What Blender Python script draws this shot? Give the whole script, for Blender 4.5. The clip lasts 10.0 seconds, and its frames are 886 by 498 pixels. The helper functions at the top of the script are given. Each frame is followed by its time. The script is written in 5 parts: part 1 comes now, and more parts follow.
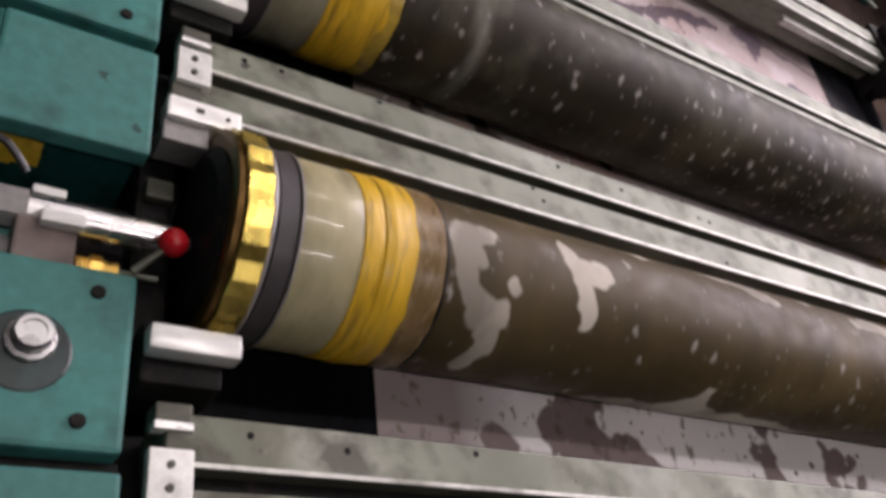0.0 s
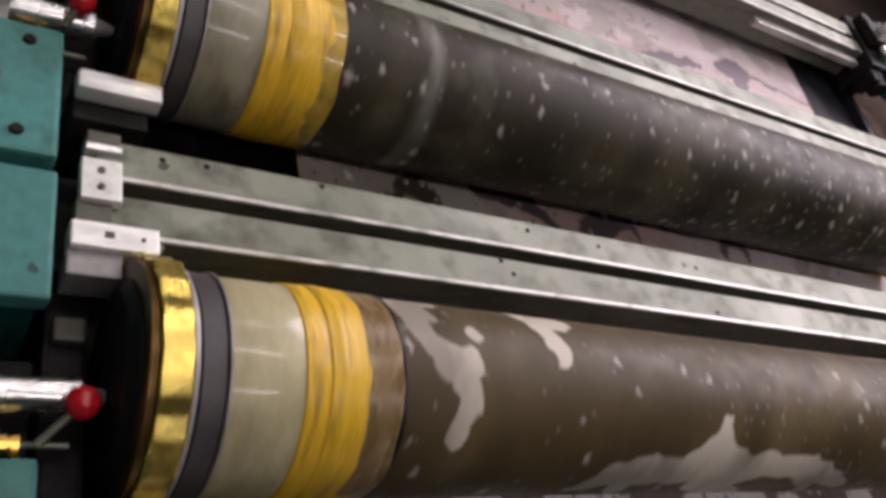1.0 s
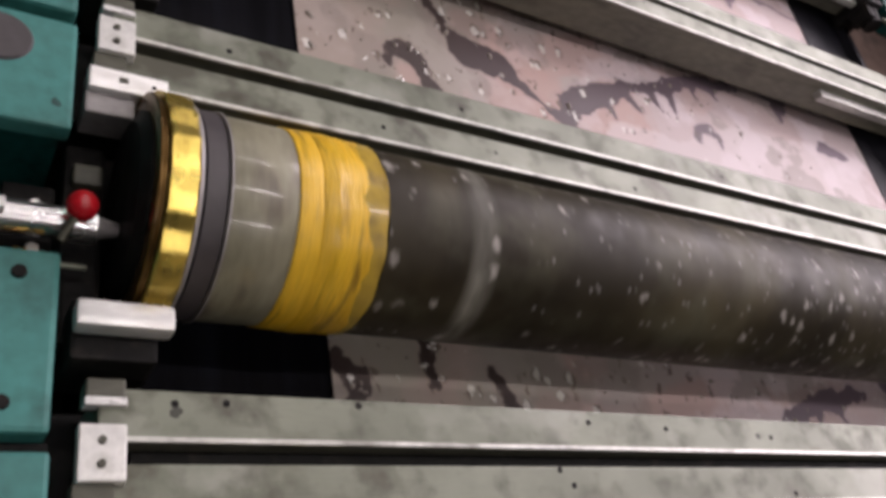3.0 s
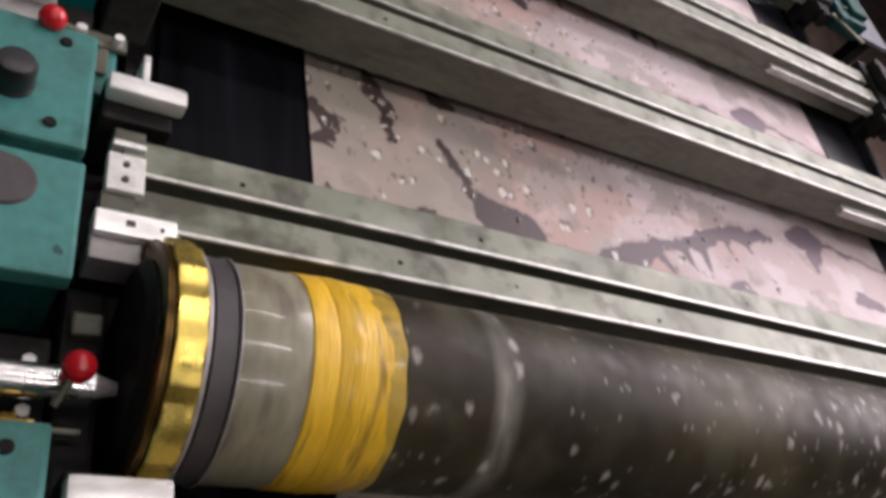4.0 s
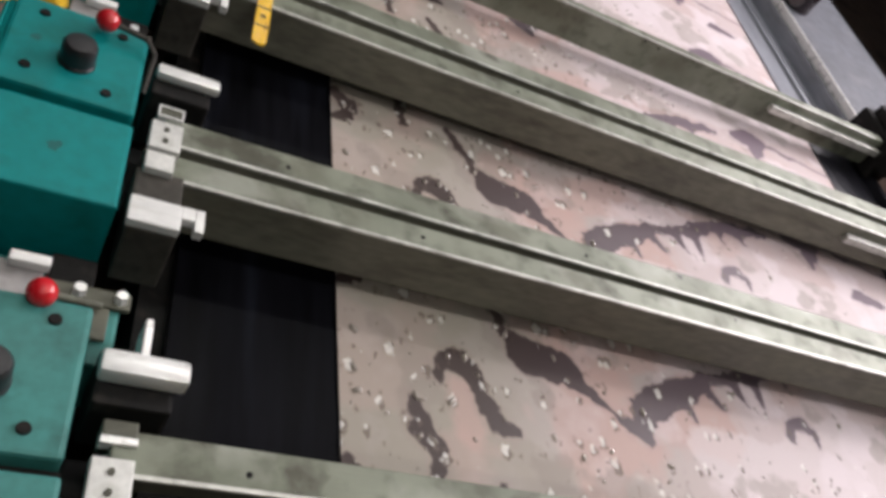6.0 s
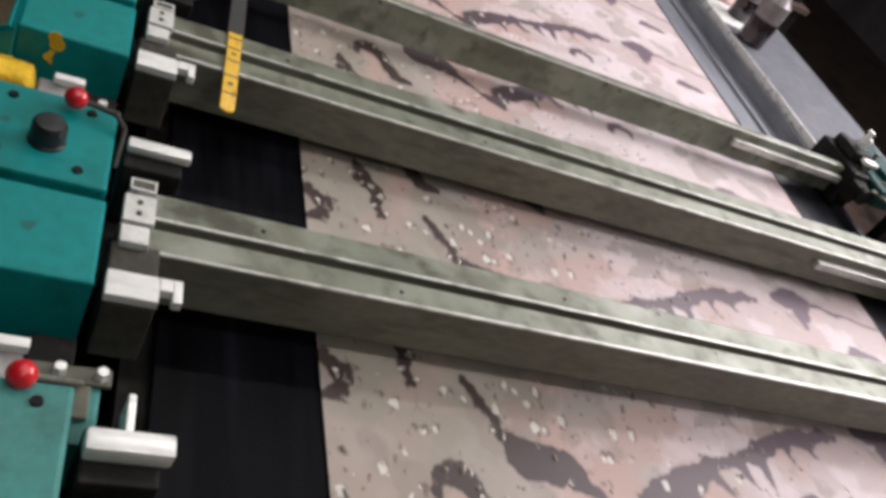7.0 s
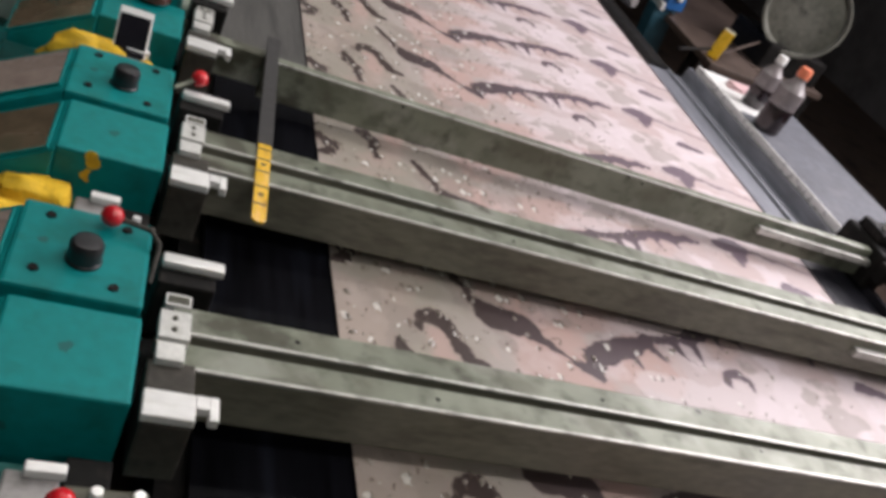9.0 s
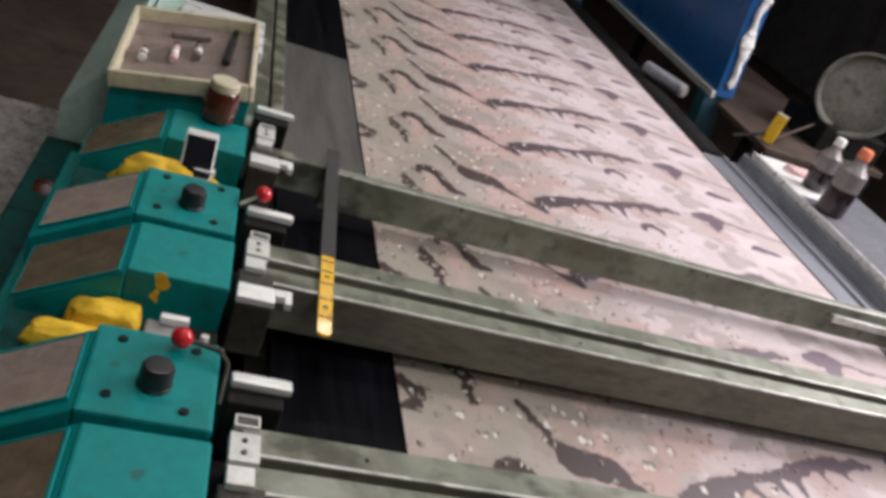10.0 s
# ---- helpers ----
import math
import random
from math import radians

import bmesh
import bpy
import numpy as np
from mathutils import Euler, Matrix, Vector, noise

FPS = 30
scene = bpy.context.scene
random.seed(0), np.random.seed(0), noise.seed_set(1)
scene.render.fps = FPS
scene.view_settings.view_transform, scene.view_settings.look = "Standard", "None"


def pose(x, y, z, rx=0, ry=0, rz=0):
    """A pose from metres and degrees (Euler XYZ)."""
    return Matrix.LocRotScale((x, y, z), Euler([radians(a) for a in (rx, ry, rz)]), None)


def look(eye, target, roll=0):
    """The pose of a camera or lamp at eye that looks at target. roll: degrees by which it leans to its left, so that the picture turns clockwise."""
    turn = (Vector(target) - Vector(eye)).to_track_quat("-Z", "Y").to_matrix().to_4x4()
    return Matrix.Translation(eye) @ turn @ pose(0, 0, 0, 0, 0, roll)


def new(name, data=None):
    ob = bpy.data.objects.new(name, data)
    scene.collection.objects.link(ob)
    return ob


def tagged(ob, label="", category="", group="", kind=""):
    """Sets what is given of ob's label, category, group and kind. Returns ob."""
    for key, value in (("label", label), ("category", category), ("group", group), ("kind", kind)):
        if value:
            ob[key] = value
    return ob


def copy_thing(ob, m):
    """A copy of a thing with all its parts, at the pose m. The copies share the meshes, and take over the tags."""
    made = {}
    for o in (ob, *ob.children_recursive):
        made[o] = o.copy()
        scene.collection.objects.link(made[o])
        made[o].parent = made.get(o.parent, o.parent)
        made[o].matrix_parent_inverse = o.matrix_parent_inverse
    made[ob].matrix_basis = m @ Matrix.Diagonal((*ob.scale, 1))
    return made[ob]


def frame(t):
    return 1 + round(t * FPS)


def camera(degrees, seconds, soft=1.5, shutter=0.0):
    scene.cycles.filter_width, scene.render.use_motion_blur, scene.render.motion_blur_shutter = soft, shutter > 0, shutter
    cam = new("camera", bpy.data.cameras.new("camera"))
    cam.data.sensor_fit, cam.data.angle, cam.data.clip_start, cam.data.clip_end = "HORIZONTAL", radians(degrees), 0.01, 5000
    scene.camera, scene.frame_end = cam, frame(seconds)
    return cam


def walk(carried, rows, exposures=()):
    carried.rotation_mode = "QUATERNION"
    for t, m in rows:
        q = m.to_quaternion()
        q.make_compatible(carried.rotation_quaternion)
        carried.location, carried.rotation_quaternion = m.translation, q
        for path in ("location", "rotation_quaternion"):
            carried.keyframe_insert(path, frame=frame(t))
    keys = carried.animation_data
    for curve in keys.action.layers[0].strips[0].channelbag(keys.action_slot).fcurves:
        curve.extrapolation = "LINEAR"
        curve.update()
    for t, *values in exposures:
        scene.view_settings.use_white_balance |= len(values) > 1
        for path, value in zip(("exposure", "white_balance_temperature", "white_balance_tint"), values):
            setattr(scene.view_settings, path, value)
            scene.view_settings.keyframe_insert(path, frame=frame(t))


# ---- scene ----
cam = camera(54.5, 10.0, soft=3.7, shutter=0.25)
PATH = [
    (0, (-0.192, -0.64, 0.635), (0.825, 0.407, -0.731), 47.6),
    (0.5, (-0.17, -0.582, 0.629), (0.819, 0.486, -0.743), 45.6),
    (1, (-0.135, -0.497, 0.637), (0.914, 0.524, -0.726), 44.3),
    (1.5, (-0.108, -0.44, 0.639), (0.947, 0.487, -0.785), 45.8),
    (2, (-0.113, -0.365, 0.644), (0.945, 0.539, -0.791), 45.3),
    (2.5, (-0.124, -0.29, 0.654), (0.919, 0.625, -0.786), 45.8),
    (4, (-0.134, -0.131, 0.649), (0.86, 0.981, -0.684), 43.6),
    (4.5, (-0.103, -0.086, 0.664), (0.9, 1.002, -0.683), 44.4),
    (5, (-0.09, -0.004, 0.664), (0.85, 1.152, -0.67), 40.7),
    (5.5, (-0.092, 0.059, 0.676), (0.779, 1.294, -0.634), 39.3),
    (6, (-0.095, 0.076, 0.673), (0.733, 1.39, -0.586), 37.1),
    (7.5, (-0.102, 0.075, 0.684), (0.77, 1.468, -0.455), 31.4),
    (8, (-0.103, 0.075, 0.677), (0.766, 1.477, -0.455), 30.4),
    (8.5, (-0.108, 0.079, 0.678), (0.75, 1.517, -0.417), 29.7),
    (9, (-0.119, 0.097, 0.683), (0.649, 1.63, -0.348), 28.5),
    (9.5, (-0.134, 0.117, 0.689), (0.531, 1.739, -0.274), 26.4),
    (10, (-0.133, 0.122, 0.692), (0.471, 1.796, -0.222), 23.1),
]
walk(cam, [(t, look(eye, target, roll)) for t, eye, target, roll in PATH],
     [(0, -0.1, 6600, 20), (2.5, -0.1, 6600, 20), (4.5, 0.0, 6550, 16), (5.5, 0.09, 6500, 10), (10, 0.08, 6500, 10)])

# ---- plan, in metres: x across the cloth, y along the machine, z = 0 at the bar plates ----
PITCH = 0.42                      # from station to station
ST = [PITCH * (k - 1) for k in range(6)]   # y of the bar pairs
CLOTH_Z, CLOTH_L, CLOTH_R = -0.124, 0.257, 1.606
REPEAT, SPEED, PHASE = 0.33, 0.57, -0.134
SCREEN_R, SCREEN_Z, SCREEN_Y = (0.095, 0.0985), (-0.0300, -0.0265), (-0.184, 0.235)
TURN_RATE = 326.0                 # degrees a second
FLOOR = -0.95

# ---- light ----
world = bpy.data.worlds.new("hall_air")
scene.world = world
world.use_nodes = True
world.node_tree.nodes["Background"].inputs[0].default_value = (0.85, 0.9, 1.0, 1)
world.node_tree.nodes["Background"].inputs[1].default_value = 0.07
scene.view_settings.exposure = 0.0


def area_lamp(name, eye, target, sx, sy, watts, colour):
    lamp = bpy.data.lights.new(name, "AREA")
    lamp.shape, lamp.size, lamp.size_y, lamp.energy, lamp.color = "RECTANGLE", sx, sy, watts, colour
    ob = new(name, lamp)
    ob.matrix_world = look(eye, target)
    return ob


# unseen tubes; the row at x = -0.25 is added to brighten the heads
TUBES = [(tx, ty) for tx in (-0.25, 1.05) for ty in (-1.6, 0.4, 2.4, 5.0)]
for tx, ty in TUBES:
    area_lamp("tube_light", (tx, ty, 2.78), (tx, ty, 0), 1.3, 0.14, {-1.6: 16, 0.4: 14, 2.4: 14.5, 5.0: 11}[ty] * (1.0 if tx > 0 else 0.35 if ty < 0 else 0.5), (1.0, 0.97, 0.93))
area_lamp("side_light", (3.6, 1.7, 1.8), (1.3, 0.7, -0.1), 3.4, 1.5, 172, (1.0, 0.93, 0.97))

# ---- materials ----
MATS = {}


def mat(name, colour, rough=0.5, metal=0.0, vary=0.15, scale=18.0, stain=None, bump=0.0, coat=0.0, alpha=1.0, grain=(1, 1, 1), transmission=0.0, spec=0.5, spots=None):
    """A surface with fine grain, broad stains and slight relief."""
    m = bpy.data.materials.new(name)
    MATS[name] = m
    m.use_nodes = True
    nt = m.node_tree
    b = nt.nodes["Principled BSDF"]
    b.inputs["Metallic"].default_value = metal
    b.inputs["Coat Weight"].default_value = coat
    b.inputs["Specular IOR Level"].default_value = spec
    b.inputs["Alpha"].default_value = alpha
    b.inputs["Transmission Weight"].default_value = transmission
    tc = nt.nodes.new("ShaderNodeTexCoord")
    mp = nt.nodes.new("ShaderNodeMapping")
    mp.inputs["Scale"].default_value = grain
    nt.links.new(tc.outputs["Object"], mp.inputs[0])
    n1 = nt.nodes.new("ShaderNodeTexNoise")
    n1.inputs["Scale"].default_value, n1.inputs["Detail"].default_value = scale * 6, 4
    n2 = nt.nodes.new("ShaderNodeTexNoise")
    n2.inputs["Scale"].default_value, n2.inputs["Detail"].default_value = scale, 5
    for n in (n1, n2):
        nt.links.new(mp.outputs[0], n.inputs["Vector"])
    info = nt.nodes.new("ShaderNodeObjectInfo")
    add = nt.nodes.new("ShaderNodeMath")
    add.operation = "ADD"
    nt.links.new(n1.outputs[0], add.inputs[0])
    nt.links.new(n2.outputs[0], add.inputs[1])
    rng = nt.nodes.new("ShaderNodeMapRange")
    rng.inputs[1].default_value, rng.inputs[2].default_value = 0.7, 1.3
    rng.inputs[3].default_value, rng.inputs[4].default_value = 1 - vary, 1 + vary
    nt.links.new(add.outputs[0], rng.inputs[0])
    rnd = nt.nodes.new("ShaderNodeMapRange")
    rnd.inputs[3].default_value, rnd.inputs[4].default_value = 0.94, 1.06
    nt.links.new(info.outputs["Random"], rnd.inputs[0])
    mul = nt.nodes.new("ShaderNodeMath")
    mul.operation = "MULTIPLY"
    nt.links.new(rng.outputs[0], mul.inputs[0])
    nt.links.new(rnd.outputs[0], mul.inputs[1])
    col = nt.nodes.new("ShaderNodeVectorMath")
    col.operation = "SCALE"
    col.inputs[0].default_value = colour
    nt.links.new(mul.outputs[0], col.inputs[3])
    out = col.outputs[0]
    if stain:
        n3 = nt.nodes.new("ShaderNodeTexNoise")
        n3.inputs["Scale"].default_value, n3.inputs["Detail"].default_value = scale * 1.7, 6
        nt.links.new(mp.outputs[0], n3.inputs["Vector"])
        r3 = nt.nodes.new("ShaderNodeMapRange")
        r3.inputs[1].default_value, r3.inputs[2].default_value = 0.55, 0.72
        nt.links.new(n3.outputs[0], r3.inputs[0])
        mx = nt.nodes.new("ShaderNodeMix")
        mx.data_type = "RGBA"
        nt.links.new(r3.outputs[0], mx.inputs[0])
        nt.links.new(out, mx.inputs[6])
        mx.inputs[7].default_value = (*stain, 1)
        out = mx.outputs[2]
    if spots:
        bend = nt.nodes.new("ShaderNodeVectorMath")
        bend.operation = "MULTIPLY_ADD"
        bend.inputs[1].default_value = (0.02, 0.02, 0.02)
        nt.links.new(n1.outputs[1], bend.inputs[0])
        nt.links.new(tc.outputs["Object"], bend.inputs[2])
        vo = nt.nodes.new("ShaderNodeTexVoronoi")
        vo.inputs["Scale"].default_value = scale * 2.2
        nt.links.new(bend.outputs[0], vo.inputs["Vector"])
        sp = nt.nodes.new("ShaderNodeSeparateXYZ")
        nt.links.new(vo.outputs["Color"], sp.inputs[0])
        size = nt.nodes.new("ShaderNodeMath")
        size.operation = "MULTIPLY_ADD"
        size.inputs[1].default_value, size.inputs[2].default_value = 0.34, -0.13
        nt.links.new(sp.outputs[0], size.inputs[0])
        hit = nt.nodes.new("ShaderNodeMath")
        hit.operation = "LESS_THAN"
        nt.links.new(vo.outputs["Distance"], hit.inputs[0])
        nt.links.new(size.outputs[0], hit.inputs[1])
        fade = nt.nodes.new("ShaderNodeMath")
        fade.operation = "MULTIPLY"
        fade.inputs[1].default_value = 0.75
        nt.links.new(hit.outputs[0], fade.inputs[0])
        ms = nt.nodes.new("ShaderNodeMix")
        ms.data_type = "RGBA"
        nt.links.new(fade.outputs[0], ms.inputs[0])
        nt.links.new(out, ms.inputs[6])
        ms.inputs[7].default_value = (*spots, 1)
        out = ms.outputs[2]
    nt.links.new(out, b.inputs["Base Color"])
    rr = nt.nodes.new("ShaderNodeMapRange")
    rr.inputs[1].default_value, rr.inputs[2].default_value = 0.3, 0.7
    rr.inputs[3].default_value, rr.inputs[4].default_value = max(0.03, rough - 0.1), min(1, rough + 0.1)
    nt.links.new(n2.outputs[0], rr.inputs[0])
    nt.links.new(rr.outputs[0], b.inputs["Roughness"])
    if bump:
        bp = nt.nodes.new("ShaderNodeBump")
        bp.inputs["Strength"].default_value, bp.inputs["Distance"].default_value = bump, 0.002
        nt.links.new(n1.outputs[0], bp.inputs["Height"])
        nt.links.new(bp.outputs[0], b.inputs["Normal"])
    return m


BRIGHT = mat("bright_aluminium", (0.80, 0.80, 0.78), 0.32, 0.35, 0.1, 16, (0.66, 0.655, 0.62), 0.15, grain=(0.6, 2, 2), spots=(0.30, 0.29, 0.26))
GRUBBY = mat("grubby_cast_iron", (0.055, 0.050, 0.042), 0.55, 0.1, 0.3, 16, (0.03, 0.028, 0.024), 0.2, spec=0.3)
OIL = mat("old_oil", (0.018, 0.034, 0.033), 0.35, 0, 0.3, 20, (0.03, 0.06, 0.057), 0.05)
ZINC = mat("dull_zinc", (0.30, 0.285, 0.28), 0.45, 0.3, 0.2, 20, (0.19, 0.18, 0.175), 0.15)
PLATE = mat("zinc_plate", (0.66, 0.66, 0.63), 0.4, 0.35, 0.15, 20, (0.40, 0.40, 0.36), 0.15, spots=(0.16, 0.155, 0.13))
CHROME = mat("polished_shaft", (0.75, 0.74, 0.74), 0.3, 1.0, 0.1, 30)
# dark iron, also the filler for shade in slots and seams
DARK = mat("dark_iron_and_shade", (0.010, 0.0095, 0.009), 0.6, 0.0, 0.3, 25, (0.026, 0.022, 0.019), 0.2, spec=0.15)
GREEN = mat("green_enamel", (0.0, 0.20, 0.197), 0.48, 0.0, 0.14, 10, (0.002, 0.135, 0.122), 0.08, spec=0.3, spots=(0.02, 0.085, 0.075))
# paler green for the near heads: wear, plus glare put into the colour
GREEN_PALE = mat("worn_glare_pale_green", (0.045, 0.205, 0.185), 0.5, 0.0, 0.18, 13, (0.025, 0.105, 0.092), 0.12, spec=0.4, spots=(0.012, 0.03, 0.027))
# darker copy of the green; under the lids it stands for shade
GREEN_DARK = mat("dark_green_enamel", (0.004, 0.05, 0.045), 0.5, 0.0, 0.3, 18, (0.01, 0.02, 0.018), 0.1, spec=0.15)
WINDOW = mat("brown_perspex", (0.165, 0.125, 0.082), 0.25, 0.0, 0.35, 7, (0.085, 0.085, 0.052), 0.03, coat=0.5, spots=(0.20, 0.095, 0.05))
WINDOW_GREY = mat("cloudy_perspex", (0.35, 0.28, 0.245), 0.3, 0.0, 0.22, 9, (0.23, 0.175, 0.15), 0.06, coat=0.3)
KNOB = mat("black_bakelite", (0.012, 0.012, 0.014), 0.35, 0, 0.2, 30)
RED = mat("red_plastic", (0.55, 0.012, 0.02), 0.25, 0, 0.08, 30, coat=0.4)
BRASS = mat("brass_fitting", (0.75, 0.48, 0.12), 0.3, 1.0, 0.1, 30)
GOLD = mat("gilded_ring", (0.72, 0.55, 0.13), 0.3, 0.85, 0.15, 30, (0.42, 0.30, 0.06), 0.15)
BRONZE = mat("dark_bronze", (0.16, 0.09, 0.025), 0.35, 0.8, 0.25, 30, (0.06, 0.035, 0.012), 0.1)
TAPE_EDGE = mat("translucent_tape_edge", (0.50, 0.34, 0.045), 0.35, 0, 0.25, 13, (0.10, 0.065, 0.025), 0.3, coat=0.3)
RUBBER = mat("black_blanket", (0.0035, 0.0036, 0.005), 0.4, 0, 0.6, 5, (0.008, 0.009, 0.013), 0.1, grain=(3, 0.25, 1), spec=0.04)
RUBBER_GREY = mat("grey_rubber", (0.062, 0.055, 0.058), 0.5, 0, 0.15, 20, None, 0.1)
TAPE = mat("yellow_tape", (0.74, 0.45, 0.025), 0.3, 0, 0.12, 14, (0.45, 0.24, 0.03), 0.1, coat=0.3, grain=(3, 1, 1))
TAPE_WORN = mat("cracked_yellow_tape", (0.74, 0.45, 0.025), 0.38, 0, 0.18, 9, (0.24, 0.135, 0.02), 0.4, grain=(7, 0.8, 0.8))
TAPE_BROWN = mat("paste_stained_tape", (0.20, 0.13, 0.055), 0.3, 0, 0.3, 22, (0.45, 0.34, 0.2), 0.1, grain=(4, 1, 1))
KHAKI = mat("clear_taped_end", (0.45, 0.405, 0.235), 0.36, 0.0, 0.18, 9, (0.30, 0.265, 0.15), 0.15, coat=0.3, grain=(1.6, 0.8, 0.8))
KHAKI_GREY = mat("smoky_taped_end", (0.262, 0.250, 0.175), 0.36, 0.0, 0.2, 9, (0.15, 0.125, 0.095), 0.15, coat=0.3, grain=(2.4, 0.8, 0.8))
YELLOW_CLOTH = mat("yellow_rag", (0.80, 0.50, 0.025), 0.8, 0, 0.15, 20, (0.5, 0.3, 0.04), 0.6)
STRAP = mat("dark_webbing", (0.035, 0.034, 0.033), 0.7, 0, 0.2, 40, None, 0.4)
CREAM = mat("cream_plastic", (0.60, 0.55, 0.40), 0.45, 0, 0.1, 15, (0.42, 0.36, 0.25), 0.05)
# even base colour, raised because the lamps hardly reach this slope
GUARD = mat("pale_guard", (0.42, 0.56, 0.50), 0.4, 0.0, 0.2, 8, (0.52, 0.60, 0.55), 0.1, spec=0.5)
TEAL_DARK = mat("dark_teal_post", (0.022, 0.085, 0.12), 0.5, 0, 0.2, 14)
TRAY_IN = mat("dusty_tray_bottom", (0.22, 0.17, 0.15), 0.6, 0, 0.2, 12, (0.12, 0.09, 0.08), 0.1)
AMBER = mat("amber_glass", (0.065, 0.016, 0.008), 0.15, 0, 0.1, 10, coat=0.6)
WHITE = mat("white_plastic", (0.78, 0.78, 0.76), 0.35, 0, 0.06, 30)
SCREEN_GLASS = mat("black_phone_glass", (0.006, 0.006, 0.009), 0.06, 0, 0.1, 20, coat=0.5)
BLUE = mat("blue_enamel", (0.012, 0.105, 0.32), 0.35, 0, 0.12, 5, (0.012, 0.075, 0.22), 0.05, coat=0.2)
GREY_RAIL = mat("grey_guide_channel", (0.22, 0.23, 0.26), 0.4, 0.2, 0.3, 6, (0.2, 0.2, 0.23), 0.1, grain=(5, 0.3, 1))
OVERLAY = mat("streaked_grey_overlay", (0.075, 0.073, 0.068), 0.5, 0, 0.3, 6, (0.045, 0.044, 0.042), 0.1, grain=(6, 0.4, 1))
SLATE = mat("slate_blanket_margin", (0.016, 0.016, 0.021), 0.42, 0, 0.4, 6, (0.028, 0.028, 0.036), 0.1, grain=(4, 0.4, 1), spec=0.3)
LUMP = mat("wet_pale_paste", (0.36, 0.32, 0.28), 0.10, 0, 0.25, 60, None, 0.0, coat=1.0)
TABLE = mat("galvanised_table", (0.085, 0.09, 0.105), 0.6, 0.1, 0.3, 6, (0.13, 0.13, 0.145), 0.1)
CONCRETE = mat("brown_factory_floor", (0.10, 0.07, 0.055), 0.6, 0, 0.3, 2.5, (0.03, 0.024, 0.02), 0.3)
BROWN = mat("brown_stained_board", (0.072, 0.05, 0.039), 0.6, 0, 0.3, 4, (0.045, 0.03, 0.024), 0.2)
MESH_GREY = mat("grey_woven_mat", (0.30, 0.27, 0.26), 0.9, 0, 0.5, 30, (0.1, 0.09, 0.085), 0.8)
WALL = mat("dim_hall_wall", (0.16, 0.15, 0.15), 0.8, 0, 0.2, 1.5, (0.1, 0.09, 0.09), 0.1)
DRUM = mat("scuffed_aluminium_pot", (0.22, 0.22, 0.19), 0.42, 0.45, 0.25, 8, (0.07, 0.065, 0.06), 0.1)
PINK = mat("pink_rag", (0.62, 0.42, 0.42), 0.85, 0, 0.15, 20, (0.45, 0.3, 0.3), 0.5)
CLEAR = mat("cloudy_bottle_plastic", (0.22, 0.195, 0.195), 0.25, 0, 0.15, 20, coat=0.3)
DARK_LIQUID = mat("dark_paste", (0.02, 0.012, 0.014), 0.15, 0, 0.2, 20, coat=0.4)
ORANGE = mat("orange_cap", (0.72, 0.22, 0.12), 0.35, 0, 0.08, 30)
GLOW = bpy.data.materials.new("lit_tube")
GLOW.use_nodes = True
GLOW.node_tree.nodes["Principled BSDF"].inputs["Emission Color"].default_value = (1, 0.97, 0.93, 1)
GLOW.node_tree.nodes["Principled BSDF"].inputs["Emission Strength"].default_value = 6


